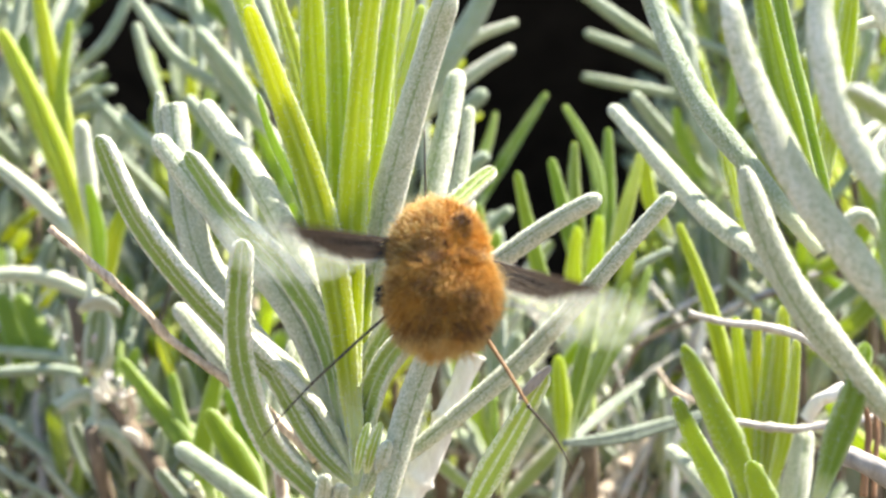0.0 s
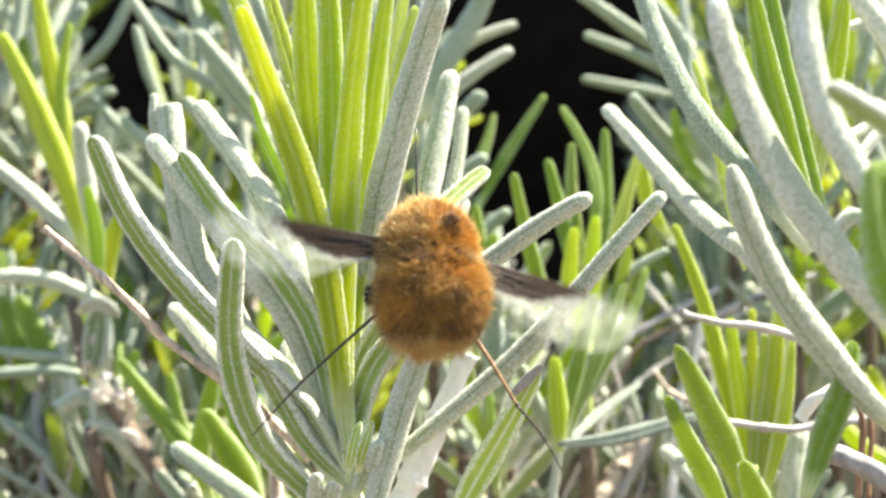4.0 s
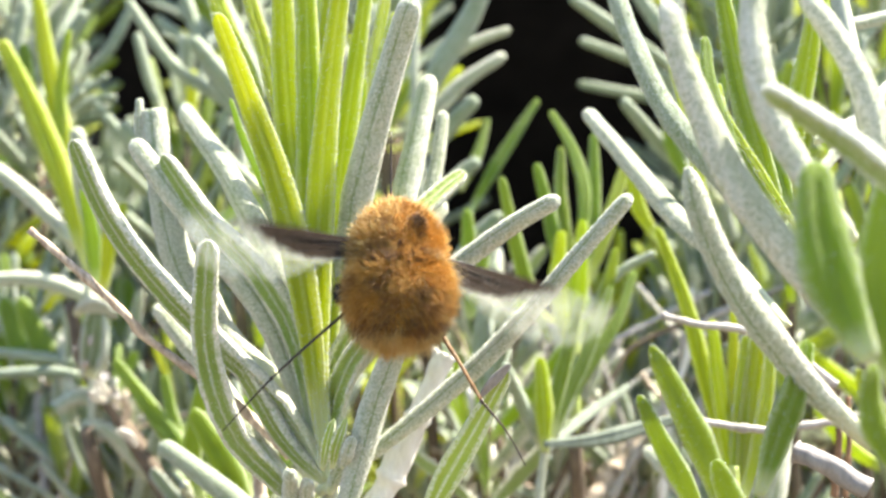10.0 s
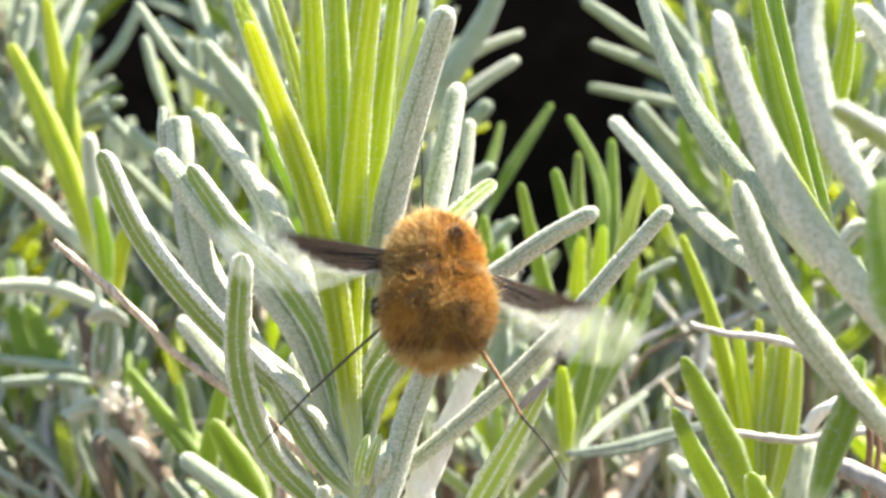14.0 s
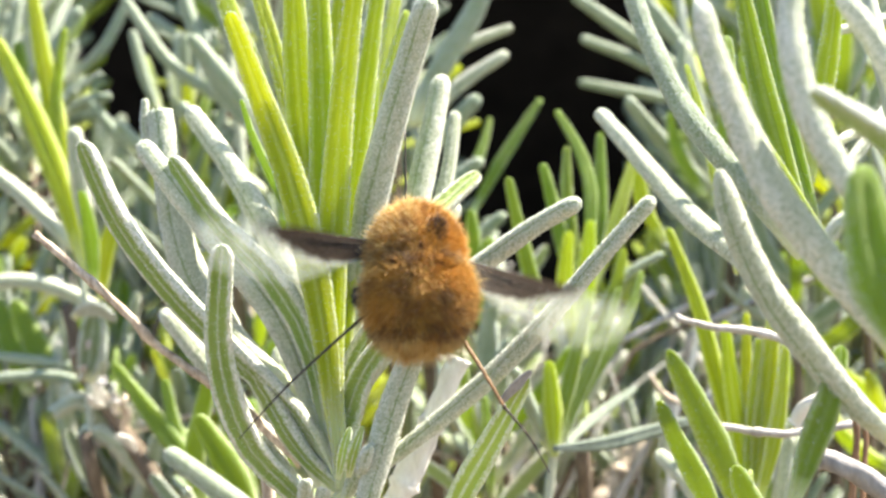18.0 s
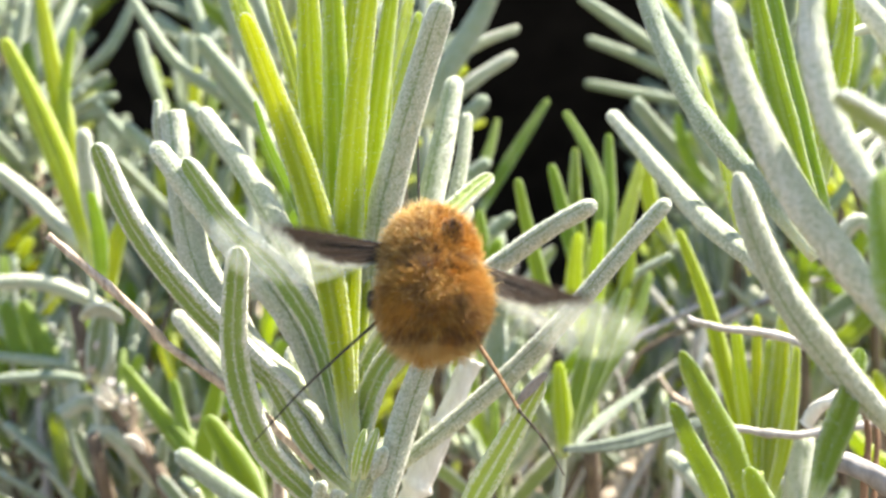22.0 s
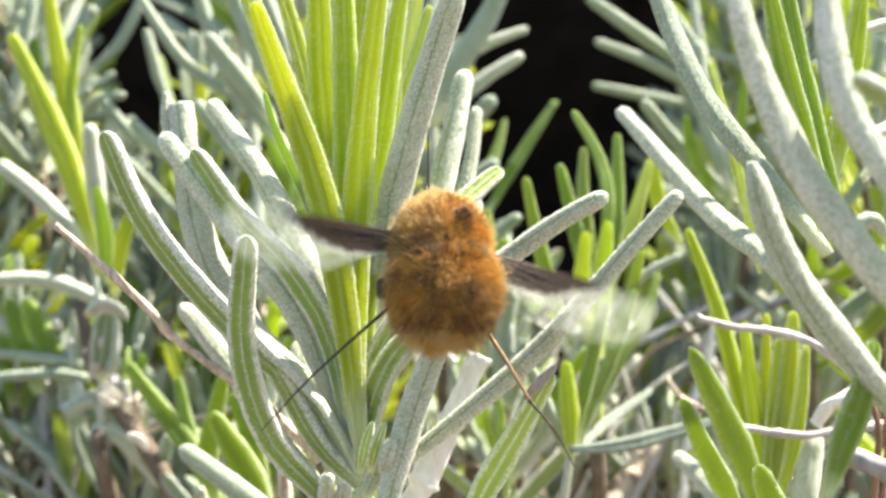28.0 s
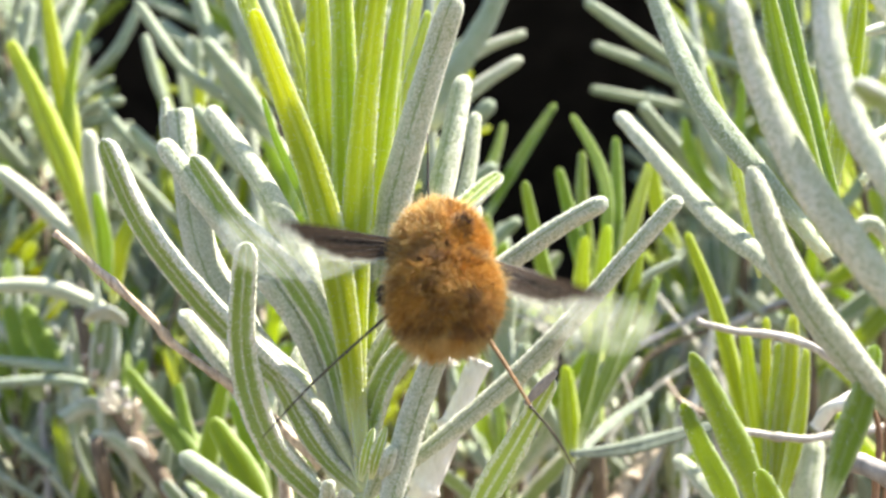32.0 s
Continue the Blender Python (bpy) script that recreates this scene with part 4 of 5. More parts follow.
for k in range(22):
    t = buds.random()
    at = np.array((-46.5 + 9.0 * t, 148.6, -11.0 - 13.5 * t)) + np.array((buds.uniform(-2.2, 2.6), buds.uniform(-1.6, 1.0), buds.uniform(-1.5, 1.5)))
    way = np.array((buds.uniform(-0.9, 0.9), buds.uniform(-0.8, 0.2), buds.uniform(0.1, 0.9))) * buds.uniform(1.1, 2.0)
    leaf(left_low, buds.choice((BLEACHED, DRY, FELT, GREYTWIG, BLEACHED)), buds.uniform(0.9, 1.6), buds.uniform(0, 360), [tuple(at), tuple(at + way * 0.5), tuple(at + way)])
leaf(left_low, SILVER, 2.30, 0, [(-44.6, 160.0, -7.9), (-50.1, 160.7, -5.1), (-55.7, 161.3, -3.6), (-62.9, 162.0, -3.6)])
leaf(left_low, SAGE, 1.60, 0, [(-47.0, 158.0, -15.0), (-53.4, 159.0, -14.3), (-61.3, 160.0, -13.5)])
leaf(left_low, SAGE, 1.60, 0, [(-45.7, 156.0, -16.7), (-52.0, 157.0, -16.0), (-60.6, 158.0, -16.5)])
leaf(left_low, GREEN, 3.84, 0, [(-51.4, 160.0, -19.0), (-54.8, 161.0, -12.2), (-58.3, 162.0, -6.1)])
leaf(left_low, GREEN, 3.89, 0, [(-55.9, 162.0, -19.2), (-58.6, 163.0, -12.4), (-61.3, 164.0, -6.2)])
leaf(left_low, SILVER, 2.46, 10, [(-40.0, 154.0, -24.9), (-45.2, 152.0, -18.8), (-49.6, 150.0, -20.7)])
leaf(left_low, SILVER, 2.88, 10, [(-36.5, 152.0, -29.6), (-41.3, 151.0, -23.7), (-45.4, 150.0, -22.1)])

left_front = sprig("short lavender shoot with blunt green leaves", (-21.9, 130.0, -37.8))
stalk("stem", left_front, STEM_GREEN, 1.49, 1.24, [(-21.9, 130.0, -37.8), (-22.6, 130.0, -30.9), (-23.5, 130.0, -26.0)])
leaf(left_front, GREEN, 2.69, 5, [(-24.0, 138.0, -34.2), (-29.0, 140.0, -25.3), (-34.1, 142.0, -19.2), (-39.3, 144.0, -13.3)])
leaf(left_front, GREEN, 2.15, 180, [(-27.0, 140.0, -30.6), (-30.5, 141.0, -22.8), (-32.6, 142.0, -14.8)])
leaf(left_front, GREEN, 3.32, 0, [(-18.0, 124.0, -29.5), (-21.0, 124.5, -23.1), (-25.0, 125.0, -16.9)])
# silver leaf toned down to grey-green for its shade
leaf(left_front, SAGE, 2.35, 10, [(-12.4, 116.0, -29.8), (-17.5, 117.0, -25.9), (-22.2, 118.0, -22.7), (-26.8, 119.0, -19.7)])
leaf(left_front, GREEN, 2.48, 0, [(-19.5, 130.0, -28.5), (-21.9, 130.0, -19.8), (-23.8, 130.0, -15.4)])
leaf(left_front, GREEN, 2.58, 0, [(-26.0, 135.0, -29.6), (-27.3, 135.0, -23.1), (-25.4, 135.0, -12.8)])

upper_left = sprig("lavender sprig of slender grey leaves against shade", (-27.8, 160.0, 1.6))
stalk("stem", upper_left, STEM_GREY, 1.53, 1.24, [(-25.5, 160.0, -6.0), (-26.4, 160.7, 10.8), (-28.0, 161.3, 24.7), (-29.7, 162.0, 38.7)])
leaf(upper_left, SAGE, 1.84, 0, [(-24.7, 160.0, 17.6), (-31.0, 160.7, 22.3), (-36.5, 161.3, 26.2), (-43.2, 162.0, 35.6)])
leaf(upper_left, SAGE, 2.59, 0, [(-23.4, 156.0, 17.2), (-27.6, 155.0, 23.0), (-32.2, 154.0, 28.7)])
leaf(upper_left, SAGE, 3.01, 0, [(-22.9, 158.0, 21.2), (-25.9, 158.0, 27.2), (-29.7, 158.0, 35.5)])
leaf(upper_left, SAGE, 1.78, 0, [(-40.0, 170.0, 20.3), (-42.1, 170.0, 25.2), (-44.1, 170.0, 32.5)])
leaf(upper_left, SAGE, 1.75, 0, [(-54.6, 175.0, 26.0), (-49.6, 175.0, 31.0), (-46.2, 175.0, 37.6)])
leaf(upper_left, SAGE, 1.69, 0, [(-53.8, 170.0, 20.3), (-50.3, 169.0, 22.2), (-46.4, 168.0, 22.7)])
leaf(upper_left, SAGE, 1.76, 0, [(-42.8, 168.0, 14.5), (-46.8, 168.0, 18.5), (-49.6, 168.0, 22.1)])
leaf(upper_left, SAGE, 2.40, 0, [(-21.1, 156.0, 13.5), (-27.2, 156.7, 20.2), (-31.1, 157.3, 27.1), (-34.2, 158.0, 35.5)])
leaf(upper_left, SAGE, 2.07, 0, [(-21.7, 150.0, 7.9), (-27.5, 150.0, 12.9), (-32.5, 150.0, 19.4)])
leaf(upper_left, SAGE, 2.07, 0, [(-20.3, 150.0, 24.4), (-22.5, 150.0, 29.4), (-24.6, 150.0, 35.1)])
leaf(upper_left, SAGE, 2.06, 0, [(-34.6, 160.0, 10.8), (-40.0, 160.0, 14.6), (-43.4, 160.0, 18.0)])
leaf(upper_left, SAGE, 2.12, 0, [(-59.3, 165.0, 22.1), (-54.6, 165.0, 27.6), (-49.9, 165.0, 34.7)])
leaf(upper_left, SAGE, 2.12, 0, [(-60.9, 165.0, 19.8), (-60.1, 165.0, 27.6), (-58.5, 165.0, 36.3)])
back_sprig((-67.4, 190.0, 10.1), 34, 22, GREYISH, -10)
back_sprig((-47.1, 185.0, -10.5), 10, 22, GREYISH, 10)
back_sprig((-37.9, 175.0, -3.3), 26, 20, MIXED, 0)
back_sprig((-67.4, 185.0, -17.6), 28, 22, MIXED, -15)
back_sprig((-57.0, 180.0, -36.0), 26, 24, GREYISH, 10)
back_sprig((-42.5, 170.0, -43.7), 30, 24, GREYISH, -10)
back_sprig((-61.1, 170.0, -45.3), 30, 24, GREYISH, 0)
back_sprig((-26.3, 165.0, -20.4), 28, 20, MIXED, 10)
back_sprig((-17.6, 165.0, -40.8), 26, 20, GREYISH, 0)
back_sprig((10.5, 190.0, -30.7), 8, 18, GREYISH, -5)
back_sprig((17.5, 170.0, -37.2), 22, 20, GREYISH, 10)
back_sprig((31.4, 190.0, -34.3), 12, 22, GREYISH, 0)
back_sprig((31.2, 165.0, -39.0), 8, 20, GREYISH, -10)
back_sprig((41.1, 185.0, -21.1), 18, 22, GREYISH, 10)
back_sprig((48.5, 160.0, -15.2), 34, 22, MIXED, 0)
back_sprig((59.5, 165.0, -9.4), 38, 22, MIXED, -10)
back_sprig((63.1, 190.0, 12.8), 40, 22, GREYISH, 0)
back_sprig((49.2, 200.0, 5.8), 34, 22, MIXED, -5)
back_sprig((-14.1, 180.0, 9.5), 34, 20, GREYISH, -4)
back_sprig((-9.4, 190.0, 17.3), 34, 20, GREYISH, -6)
back_sprig((-27.5, 190.0, 21.8), 36, 22, GREYISH, 5)
back_sprig((58.4, 150.0, -32.8), 36, 22, MIXED, 0)
back_sprig((6.9, 150.0, -36.4), 18, 16, GREYISH, 0)
back_sprig((3.0, 175.0, -30.0), 22, 18, GREYISH, 15)
back_sprig((-61.4, 200.0, -19.0), 12, 22, GREYISH, 0)
back_sprig((-41.3, 195.0, -24.1), 26, 22, MIXED, 0)
back_sprig((41.6, 205.0, -19.5), 14, 20, MIXED, 8)
back_sprig((-72.2, 215.0, 23.7), 30, 18, GREYISH, -8)
back_sprig((75.9, 205.0, 27.5), 30, 20, GREYISH, 0)

for base, height, kinds, lean in (((-52.0, 160.0, -41.0), 20, GREYISH, 8), ((-40.0, 158.0, -40.0), 14, GREYISH, -12), ((-64.0, 172.0, -33.0), 20, GREYISH, 4), ((-33.0, 168.0, -34.0), 16, MIXED, -6),
                                  ((-24.0, 150.0, -40.0), 12, GREYISH, 14), ((42.0, 160.0, -45.0), 6, GREYISH, 10), ((52.0, 172.0, -30.0), 20, GREYISH, -4)):
    back_sprig(base, height, 22, kinds, lean)

# ---- the bee fly ----
def fur_material(name, base, tip_colour, dark):
    m, nodes, links, bsdf = material(name)
    nt = m.node_tree
    patch = grain(nt, 420, 3.0, 0.6)
    geo = nodes.new("ShaderNodeNewGeometry")
    hair = geo.outputs["Random Per Island"]
    colour = mix(nt, ramp(nt, patch, [(0.38, 0.0), (0.52, 1.0)]), dark, base)
    colour = mix(nt, ramp(nt, hair, [(0.0, 0.5), (0.3, 0.0)]), colour, dark)
    colour = mix(nt, ramp(nt, hair, [(0.45, 0.0), (1.0, 0.85)]), colour, tip_colour)
    links.new(colour, bsdf.inputs["Base Color"])
    bsdf.inputs["Roughness"].default_value = 0.5
    bsdf.inputs["Sheen Weight"].default_value = 0.3
    tl = nodes.new("ShaderNodeBsdfTranslucent")
    links.new(colour, tl.inputs["Color"])
    ms = nodes.new("ShaderNodeMixShader")
    ms.inputs[0].default_value = 0.35
    links.new(bsdf.outputs[0], ms.inputs[1])
    links.new(tl.outputs[0], ms.inputs[2])
    links.new(ms.outputs[0], nodes["Material Output"].inputs["Surface"])
    return m


FUR = fur_material("golden_fur", (0.66, 0.355, 0.045), (0.84, 0.57, 0.15), (0.31, 0.135, 0.018))
BAND = fur_material("dark_brown_fur", (0.20, 0.085, 0.016), (0.34, 0.17, 0.035), (0.09, 0.04, 0.010))
FRINGE = fur_material("pale_fur", (0.76, 0.58, 0.20), (0.86, 0.72, 0.34), (0.52, 0.34, 0.09))
DARK_FUR = fur_material("dark_fur", (0.10, 0.05, 0.016), (0.24, 0.12, 0.03), (0.05, 0.026, 0.012))
CUTICLE = bark_material("dark_cuticle", (0.012, 0.009, 0.007), (0.05, 0.032, 0.02), 2500, 0.35, (1, 1, 1))
FEMUR = bark_material("amber_leg", (0.10, 0.052, 0.020), (0.32, 0.17, 0.06), 2500, 0.45, (1, 1, 1))
EYE_BLACK = bark_material("black_eye", (0.008, 0.007, 0.007), (0.02, 0.015, 0.012), 3000, 0.2, (1, 1, 1))


def wing_material():
    """Smoky brown along the leading edge and the root, clear behind under a whitish veil that imitates sun sheen."""
    m, nodes, links, bsdf = material("wing_membrane")
    nt = m.node_tree
    uv = nodes.new("ShaderNodeUVMap")
    sep = nodes.new("ShaderNodeSeparateXYZ")
    links.new(uv.outputs[0], sep.inputs[0])
    wave = math_node(nt, 'MULTIPLY', math_node(nt, 'SUBTRACT', grain(nt, 900, 2.0), 0.5), 0.35)
    edge = math_node(nt, 'ADD', math_node(nt, 'ADD', math_node(nt, 'MULTIPLY', sep.outputs[0], 1.9), math_node(nt, 'MULTIPLY', sep.outputs[1], 1.25)), wave)
    brown = ramp(nt, math_node(nt, 'MULTIPLY', edge, 0.4), [(0.50, 1.0), (0.62, 0.0)])
    streak = math_node(nt, 'SINE', math_node(nt, 'MULTIPLY', math_node(nt, 'ADD', sep.outputs[1], wave), 40.0))
    veiled = math_node(nt, 'MULTIPLY', brown, math_node(nt, 'ADD', math_node(nt, 'MULTIPLY', streak, 0.06), 0.93))
    # the clear membrane's sheen is put into a whitish colour and patchy alpha
    links.new(mix(nt, brown, (0.74, 0.76, 0.62), (0.034, 0.024, 0.016)), bsdf.inputs["Base Color"])
    clear = math_node(nt, 'ADD', math_node(nt, 'MULTIPLY', ramp(nt, grain(nt, 700, 3.0), [(0.35, 0.0), (0.75, 1.0)]), 0.17), 0.04)
    links.new(math_node(nt, 'MAXIMUM', veiled, clear), bsdf.inputs["Alpha"])
    bsdf.inputs["Roughness"].default_value = 0.55
    bsdf.inputs["Specular IOR Level"].default_value = 0.04
    return m


WING = wing_material()


def ball_mesh(rx, ry, rz, seed, nu=28, nv=18):
    bm = bmesh.new()
    bmesh.ops.create_uvsphere(bm, u_segments=nu, v_segments=nv, radius=1.0)
    for v in bm.verts:
        k = 1 + 0.06 * noise.noise(v.co * 1.7 + Vector((seed, 0, 0)))
        v.co = Vector((v.co.x * rx * k, v.co.y * ry * k, v.co.z * rz * k)) * MM
    for f in bm.faces:
        f.smooth = True
    me = bpy.data.meshes.new("ball")
    bm.to_mesh(me)
    bm.free()
    return me


def coat(rx, ry, rz, count, length, comb, keep, seed, thickness=0.024):
    """Fur on an ellipsoid: tapered three-sided hairs, combed along comb. Millimetres in, metres out."""
    rng = np.random.default_rng(seed)
    comb = np.array(comb, float)
    picked = []
    while len(picked) < count:
        d = rng.normal(size=3)
        d /= np.linalg.norm(d)
        if keep(d):
            picked.append(d)
    d = np.array(picked)
    clump = np.array([noise.noise_vector((x * 3.2 + seed, y * 3.2, z * 3.2)) for x, y, z in picked])
    axes = np.array([rx, ry, rz])
    root = d * axes
    nrm = d / axes
    nrm /= np.linalg.norm(nrm, axis=1)[:, None]
    way = nrm + comb * 0.75 + clump * 0.55 + rng.normal(size=(count, 3)) * 0.2
    way /= np.linalg.norm(way, axis=1)[:, None]
    ln = length * rng.uniform(0.55, 1.2, (count, 1))
    bend = (comb * 0.3 + np.array([0, 0, -0.12]) + rng.normal(size=(count, 3)) * 0.12) * ln
    a = np.cross(way, [0.3, 0.5, 0.8])
    a /= np.linalg.norm(a, axis=1)[:, None]
    b = np.cross(way, a)
    rings = []
    for s, r in ((0.0, 1.0), (0.55, 0.72)):
        c = root + way * ln * s + bend * s * s
        rings += [c + (a * math.cos(2.0944 * k) + b * math.sin(2.0944 * k)) * thickness * r for k in range(3)]
    rings.append(root + way * ln + bend)
    verts = np.stack(rings, axis=1).reshape(-1, 3) * MM
    n0 = np.arange(count)[:, None] * 7
    faces = []
    for k in range(3):
        k2 = (k + 1) % 3
        faces += (n0 + [k, k2, 3 + k2, 3 + k]).tolist() + (n0 + [3 + k, 3 + k2, 6]).tolist()
    return finish("fur", verts, faces)


def seat(ob, x, y, z):
    """Sets a part at a place of its thing, in millimetres."""
    ob.matrix_parent_inverse = Matrix()
    ob.location = (x * MM, y * MM, z * MM)
    return ob


def fly_part(name, mesh, mat, parent, x=0, y=0, z=0, label=""):
    return seat(part(name, mesh, mat, parent, label), x, y, z)


def bee_fly():
    """Origin at the middle of the body; y ahead, z up. It hangs with its back end towards the eye."""
    e = new("bee_fly")
    e.empty_display_size = 0.005
    tagged(e, "furry golden-brown bee fly hovering with dark-edged wings and dangling legs", "fly")
    body = fly_part("abdomen", ball_mesh(3.6, 3.7, 3.4, 1), FUR, e, 0.1, -1.0, -1.15, "broad abdomen under golden fur")
    belly = (3.55, 3.65, 3.35)
    fly_part("fur", coat(*belly, 14000, 1.0, (0, -0.2, -0.3), lambda d: d[1] < 0.55, 3, 0.026), FUR, body)
    fly_part("fringe", coat(*belly, 2600, 1.5, (0, 0.0, -0.35), lambda d: d[2] < -0.66 + 0.3 * noise.noise(Vector(d * 4)) and d[1] < 0.4, 4, 0.02), FRINGE, body, label="pale fringe of longer hairs")
    fly_part("fringe", coat(*belly, 900, 1.5, (0, 0.1, -0.1), lambda d: abs(d[0]) > 0.6 and d[1] > -0.6, 14, 0.014), FRINGE, body, label="sparse pale hairs on the flanks")
    fly_part("band", coat(*belly, 1900, 1.1, (0, -0.3, -0.3), lambda d: d[1] < 0 and abs(d[2] + 0.62 + 0.10 * d[0] * d[0]) < 0.10 + 0.14 * noise.noise(Vector((d[0] * 5, 2, d[2] * 2))), 15, 0.028), BAND, body, label="dark brown band across the abdomen")
    fly_part("band", coat(*belly, 150, 1.0, (0, -0.3, -0.2), lambda d: d[1] < 0 and (d[0] - 0.52) ** 2 + (d[2] - 0.02) ** 2 < 0.022, 16, 0.028), BAND, body, label="dark brown patch of hairs")
    # darker hairs where abdomen and thorax meet
    fly_part("band", coat(*belly, 1100, 0.8, (0, -0.3, 0.1), lambda d: d[1] < 0 and 0.60 < d[2] + 0.2 * noise.noise(Vector(d * 5)) < 0.80, 17, 0.028), BAND, body, label="dark brown hairs along the join below the thorax")
    chest = fly_part("thorax", ball_mesh(3.2, 3.8, 3.75, 2), FUR, e, -0.15, 0.9, 1.4, "humped thorax under golden fur")
    hump = (3.15, 3.75, 3.7)
    fly_part("fur", coat(*hump, 11000, 0.95, (0, -0.3, 0.1), lambda d: d[2] > -0.7, 5, 0.026), FUR, chest)
    fly_part("fringe", coat(*hump, 1100, 1.25, (-0.3, -0.1, 0.25), lambda d: d[0] < 0.1 and d[2] > -0.5, 6, 0.018), FRINGE, chest, label="pale hairs on the shoulder")
    fly_part("fringe", coat(*hump, 260, 1.2, (0.1, 0.1, 0.3), lambda d: d[2] > 0.1 and d[1] > -0.5, 18, 0.014), FRINGE, chest, label="sparse pale hairs on the hump")
    fly_part("band", coat(*hump, 500, 0.9, (0, -0.3, 0.1), lambda d: d[1] < 0 and abs(d[2] - 0.05 - 0.3 * noise.noise(Vector((d[0] * 4, 5, 0)))) < 0.10 and d[0] < 0.5, 19, 0.026), BAND, chest, label="dark streak of hairs")
    head = fly_part("head", ball_mesh(1.9, 1.4, 1.7, 4, 20, 14), CUTICLE, e, -0.6, 5.9, 1.3)
    for sx in (-1, 1):
        fly_part("eye", ball_mesh(0.9, 0.9, 1.2, 6 + sx, 16, 12), EYE_BLACK, head, sx * 1.25, 0.2, 0.1, "black compound eye")
    v, f = tube_mesh(0.30, 0.12, [(-0.9, 7.2, 1.6), (-1.2, 9.2, 5.5), (-1.35, 10.8, 11.8)], 7, 12, 0.03)
    fly_part("proboscis", finish("proboscis", np.array(v) * MM, f), CUTICLE, e, label="long thin dark proboscis")
    # dark tufts at the flank and on the back
    tuft = fly_part("tuft", ball_mesh(0.36, 0.45, 0.62, 8, 14, 10), EYE_BLACK, e, -4.2, -1.7, -1.25, "black tuft on the flank")
    fly_part("fur", coat(0.34, 0.42, 0.6, 200, 0.3, (-0.2, -0.3, -0.2), lambda d: True, 8), EYE_BLACK, tuft)
    spot = fly_part("tuft", ball_mesh(0.5, 0.3, 0.8, 9, 14, 10), DARK_FUR, e, 1.35, -1.75, 3.4, "dark hair tuft on the back")
    fly_part("fur", coat(0.5, 0.3, 0.8, 700, 0.6, (0.1, -0.5, 0.1), lambda d: True, 9), DARK_FUR, spot)
    fly_part("tail", coat(0.5, 0.5, 0.6, 220, 0.8, (0, -0.3, -0.8), lambda d: True, 10), FUR, e, -0.6, -2.6, -4.7)
    # legs
    for name, pts, w in (("leg", [(-3.6, -1.2, -2.5), (-6.2, -2.4, -4.8), (-8.9, -3.0, -7.3), (-12.3, -3.2, -11.0)], 0.17),
                         ("leg", [(3.3, -1.4, -4.4), (4.6, -2.2, -6.4), (6.1, -2.8, -8.9), (9.2, -3.0, -13.4)], 0.22)):
        v, f = tube_mesh(w * 1.5, w * 0.95, pts[:3], 8, 14, 0.05)
        thigh = fly_part(name, finish("leg", np.array(v) * MM, f), FEMUR if pts[0][0] > 0 else CUTICLE, e, label="thin bristly hind leg")
        v, f = tube_mesh(w * 1.0, w * 0.5, [pts[2], [(p + q) / 2 + d for p, q, d in zip(pts[2], pts[3], (0.15, 0, 0.2))], pts[3]], 8, 14, 0.08)
        fly_part("knee", ball_mesh(w * 0.75, w * 0.75, w * 0.95, 12, 10, 8), CUTICLE, thigh, *pts[2])
        fly_part("foot", finish("foot", np.array(v) * MM, f), CUTICLE, thigh, label="dark jointed foot")
    return e


def wing(parent, sx, root):
    """sx: 1 for the right wing, -1 for the left. Span along x, leading edge ahead and up."""
    nu, nv, span = 24, 10, 13.4
    verts, faces, uvs = [], [], []
    for up in (0, 1):
        for i in range(nu + 1):
            u = i / nu
            front = 0.25 * math.sin(u * math.pi) + 0.1
            chord = 4.5 * (0.16 + 0.84 * min(1, u / 0.42) ** 0.75) * math.sqrt(max(0.0, 1 - max(0, (u - 0.55) / 0.45) ** 2.4)) + 0.04
            for j in range(nv + 1):
                v = j / nv
                y = front - v * chord
                z = 0.10 * math.sin(v * 9 + u * 3) * (1 - u * 0.5) - 0.25 * v * u
                verts.append((sx * u * span * MM, y * MM, (z + (0.012 if up else -0.012)) * MM))
    n = (nu + 1) * (nv + 1)
    for up in (0, 1):
        for i in range(nu):
            for j in range(nv):
                a, b, c, d = (up * n + i * (nv + 1) + j, up * n + (i + 1) * (nv + 1) + j, up * n + (i + 1) * (nv + 1) + j + 1, up * n + i * (nv + 1) + j + 1)
                quad = (a, b, c, d) if (up == 0) == (sx > 0) else (d, c, b, a)
                faces.append(quad)
                for q in quad:
                    q -= up * n
                    uvs.append(((q // (nv + 1)) / nu, (q % (nv + 1)) / nv))
    w = fly_part("wing", finish("wing", verts, faces, uvs), WING, parent, *root, label="clear wing with a smoky brown leading edge")
    for k, (y0, y1, end) in enumerate(((0.1, 0.3, 0.60), (-0.12, -0.7, 0.62), (-0.3, -1.5, 0.6), (-0.45, -2.2, 0.5), (-0.55, -2.8, 0.4))):
        pts = [(0, y0, 0.05), (sx * span * end * 0.5, (y0 + y1) * 0.55, 0.05), (sx * span * end, y1, -0.1)]
        v, f = tube_mesh(0.16 if k == 0 else 0.09, 0.04, pts, 6, 10, 0.0)
        fly_part("vein", finish("vein", np.array(v) * MM, f), CUTICLE, w)
    return w


FLY_AT = (-0.16, 85.00, -1.99)
fly = bee_fly()
right_wing = wing(fly, 1, (3.1, 0.8, 1.2))
left_wing = wing(fly, -1, (-3.0, 0.8, 2.5))

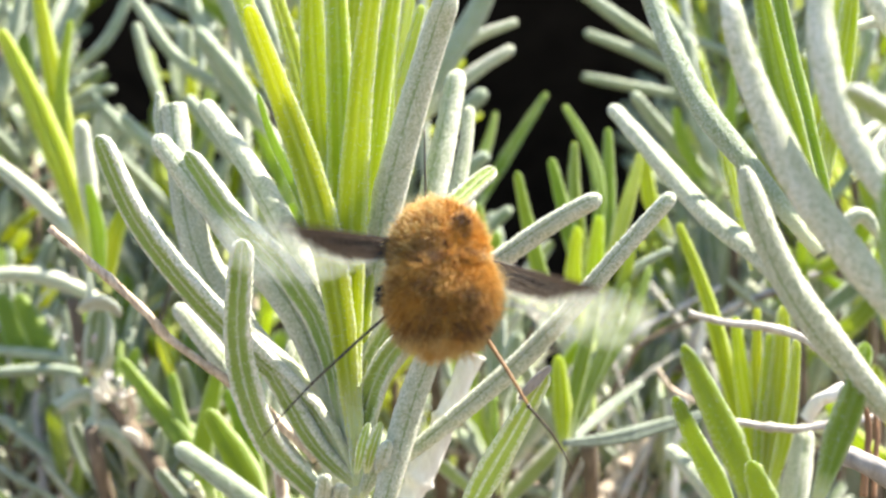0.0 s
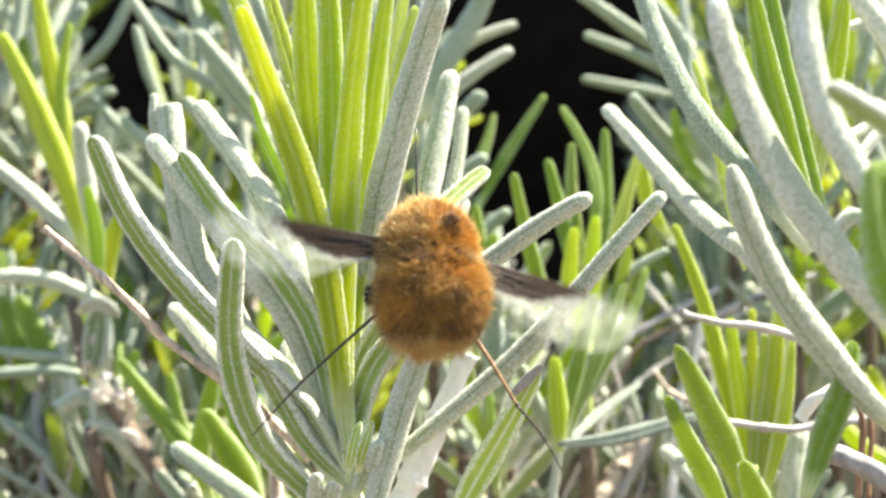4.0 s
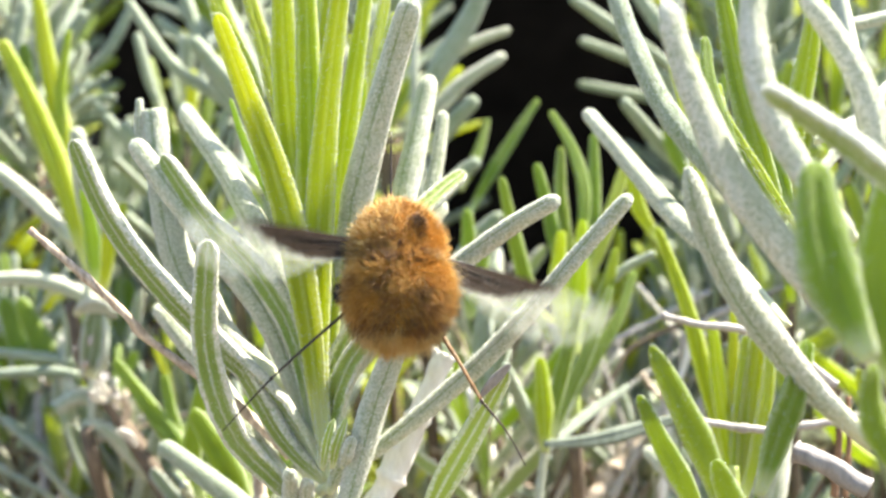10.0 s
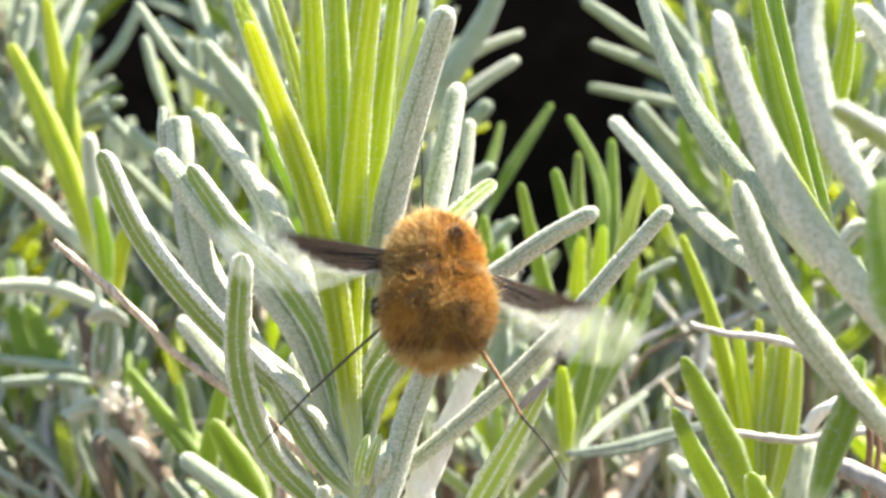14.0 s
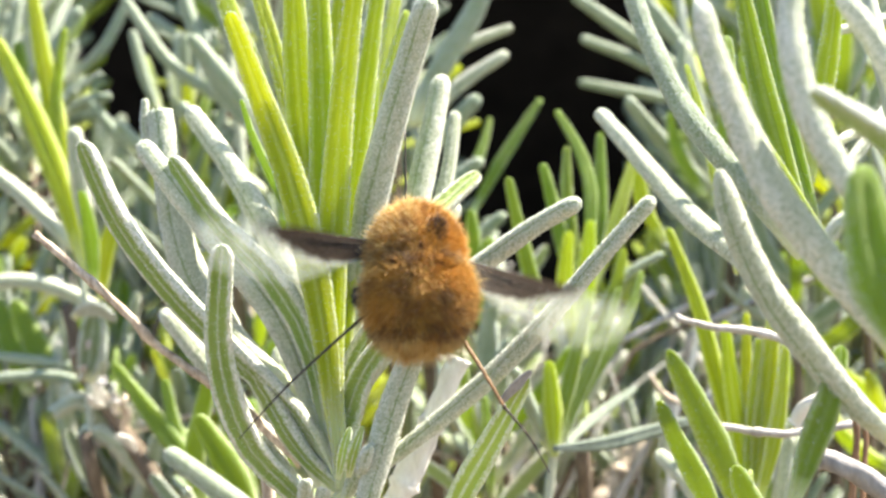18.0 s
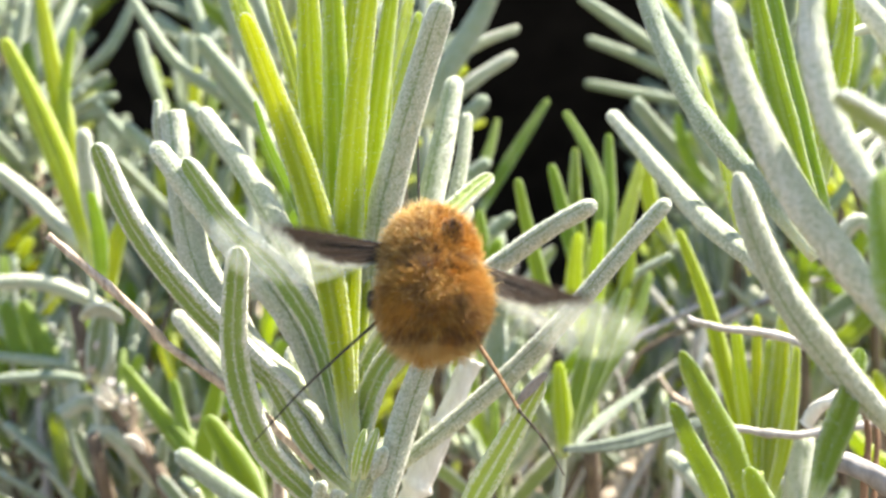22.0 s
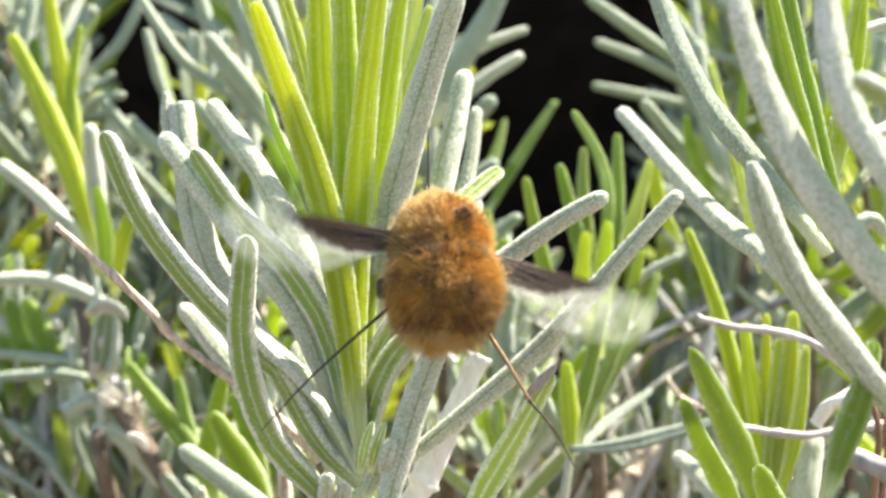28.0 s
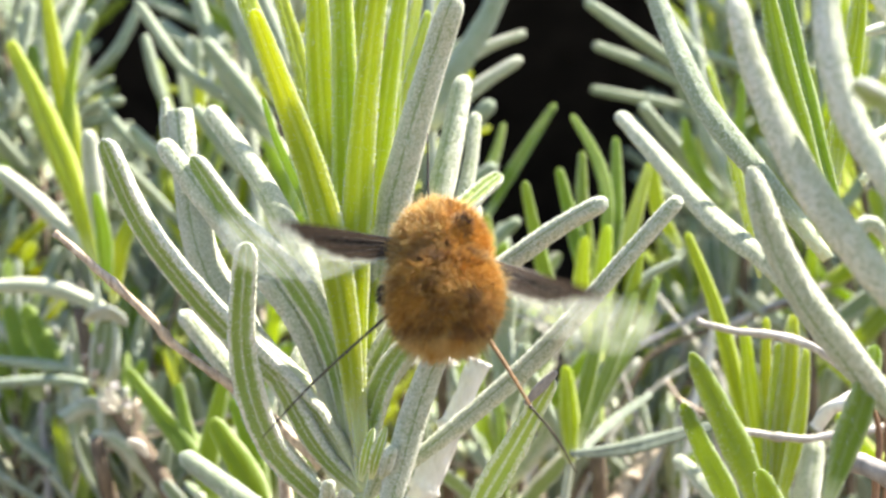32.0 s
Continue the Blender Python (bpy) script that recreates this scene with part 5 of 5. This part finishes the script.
FLY_ROWS = [
    (0.0, 0.00, 0.00, 0.00),
    (0.5, -0.01, 0.00, -0.09),
    (1.0, 0.05, 0.00, -0.05),
    (1.5, 0.04, 0.00, -0.10),
    (2.0, 0.07, 0.00, -0.12),
    (2.5, -0.00, 0.00, -0.30),
    (4.5, -0.04, 0.00, 0.02),
    (5.0, -0.11, 0.00, 0.04),
    (5.5, -0.00, 0.00, -0.01),
    (6.0, -0.01, 0.00, 0.02),
    (6.5, 0.03, 0.00, 0.08),
    (7.0, -0.01, 0.00, 0.01),
    (7.5, 0.01, 0.00, -0.03),
    (8.0, -0.00, 0.00, 0.02),
    (8.5, 0.01, 0.00, 0.03),
    (9.0, -0.00, 0.00, -0.00),
    (9.5, 0.03, 0.00, 0.03),
    (10.0, 0.07, 0.00, 0.03),
    (10.5, -0.00, 0.00, 0.12),
    (11.0, -0.01, 0.00, 0.07),
    (11.5, -0.03, 0.00, 0.07),
    (12.0, 0.02, 0.00, 0.08),
    (12.5, -0.09, 0.00, 0.08),
    (13.0, -0.04, 0.00, 0.04),
    (13.5, 0.03, 0.00, -0.01),
    (14.0, -0.11, 0.00, 0.12),
    (14.5, -0.16, 0.00, 0.12),
    (16.5, -0.07, 0.00, 0.08),
    (17.0, -0.10, 0.00, 0.07),
    (17.5, -0.08, 0.00, 0.09),
    (18.0, -0.07, 0.00, 0.18),
    (18.5, -0.16, 0.00, 0.11),
    (19.0, -0.11, 0.00, 0.03),
    (19.5, -0.12, 0.00, 0.08),
    (20.0, -0.10, 0.00, 0.07),
    (20.5, -0.07, 0.00, 0.08),
    (21.0, -0.24, 0.00, 0.15),
    (21.5, -0.14, 0.00, 0.12),
    (22.0, -0.22, 0.00, 0.09),
    (22.5, -0.21, 0.00, 0.12),
    (23.0, -0.17, 0.00, 0.11),
    (23.5, -0.14, 0.00, 0.00),
    (24.0, -0.14, 0.00, 0.07),
    (24.5, -0.15, 0.00, -0.02),
    (25.0, -0.21, 0.00, -0.03),
    (25.5, -0.15, 0.00, 0.01),
    (27.5, -0.18, 0.00, 0.14),
    (28.0, -0.20, 0.00, 0.17),
    (28.5, -0.19, 0.00, 0.16),
    (29.0, -0.20, 0.00, 0.18),
    (29.5, -0.21, 0.00, 0.13),
    (30.0, -0.23, 0.00, 0.20),
    (30.5, -0.20, 0.00, 0.20),
    (31.0, -0.18, 0.00, 0.17),
    (31.5, -0.16, 0.00, 0.15),
    (32.0, -0.21, 0.00, 0.18),
]


def wing_turn(k, sx):
    """The wing's turn in its fly at the k-th thirtieth of a second: up, level, down, level."""
    stroke = (0.0, 1.0, 0.0, -1.0)[k % 4]
    lift = (8.0 * stroke - 4.0) + 1.5 * math.sin(k * 1.7 + sx)
    sweep = 6.0 * stroke + 3.0 * math.sin(k * 0.9)
    return pose(0, 0, 0, 60, -sx * lift + 13.0, sx * (sweep + 2.0))


def motions():
    walk(fly, [(t, pose((FLY_AT[0] + x) * MM, (FLY_AT[1] + y) * MM, EYE + (FLY_AT[2] + z) * MM, 0, 0, 0)) for t, x, y, z in FLY_ROWS])
    for w, sx in ((right_wing, 1), (left_wing, -1)):
        at = Matrix.Translation(w.location.copy())
        walk(w, [(k / FPS, at @ wing_turn(k, sx)) for k in range(0, 32 * FPS + 1)])


motions()
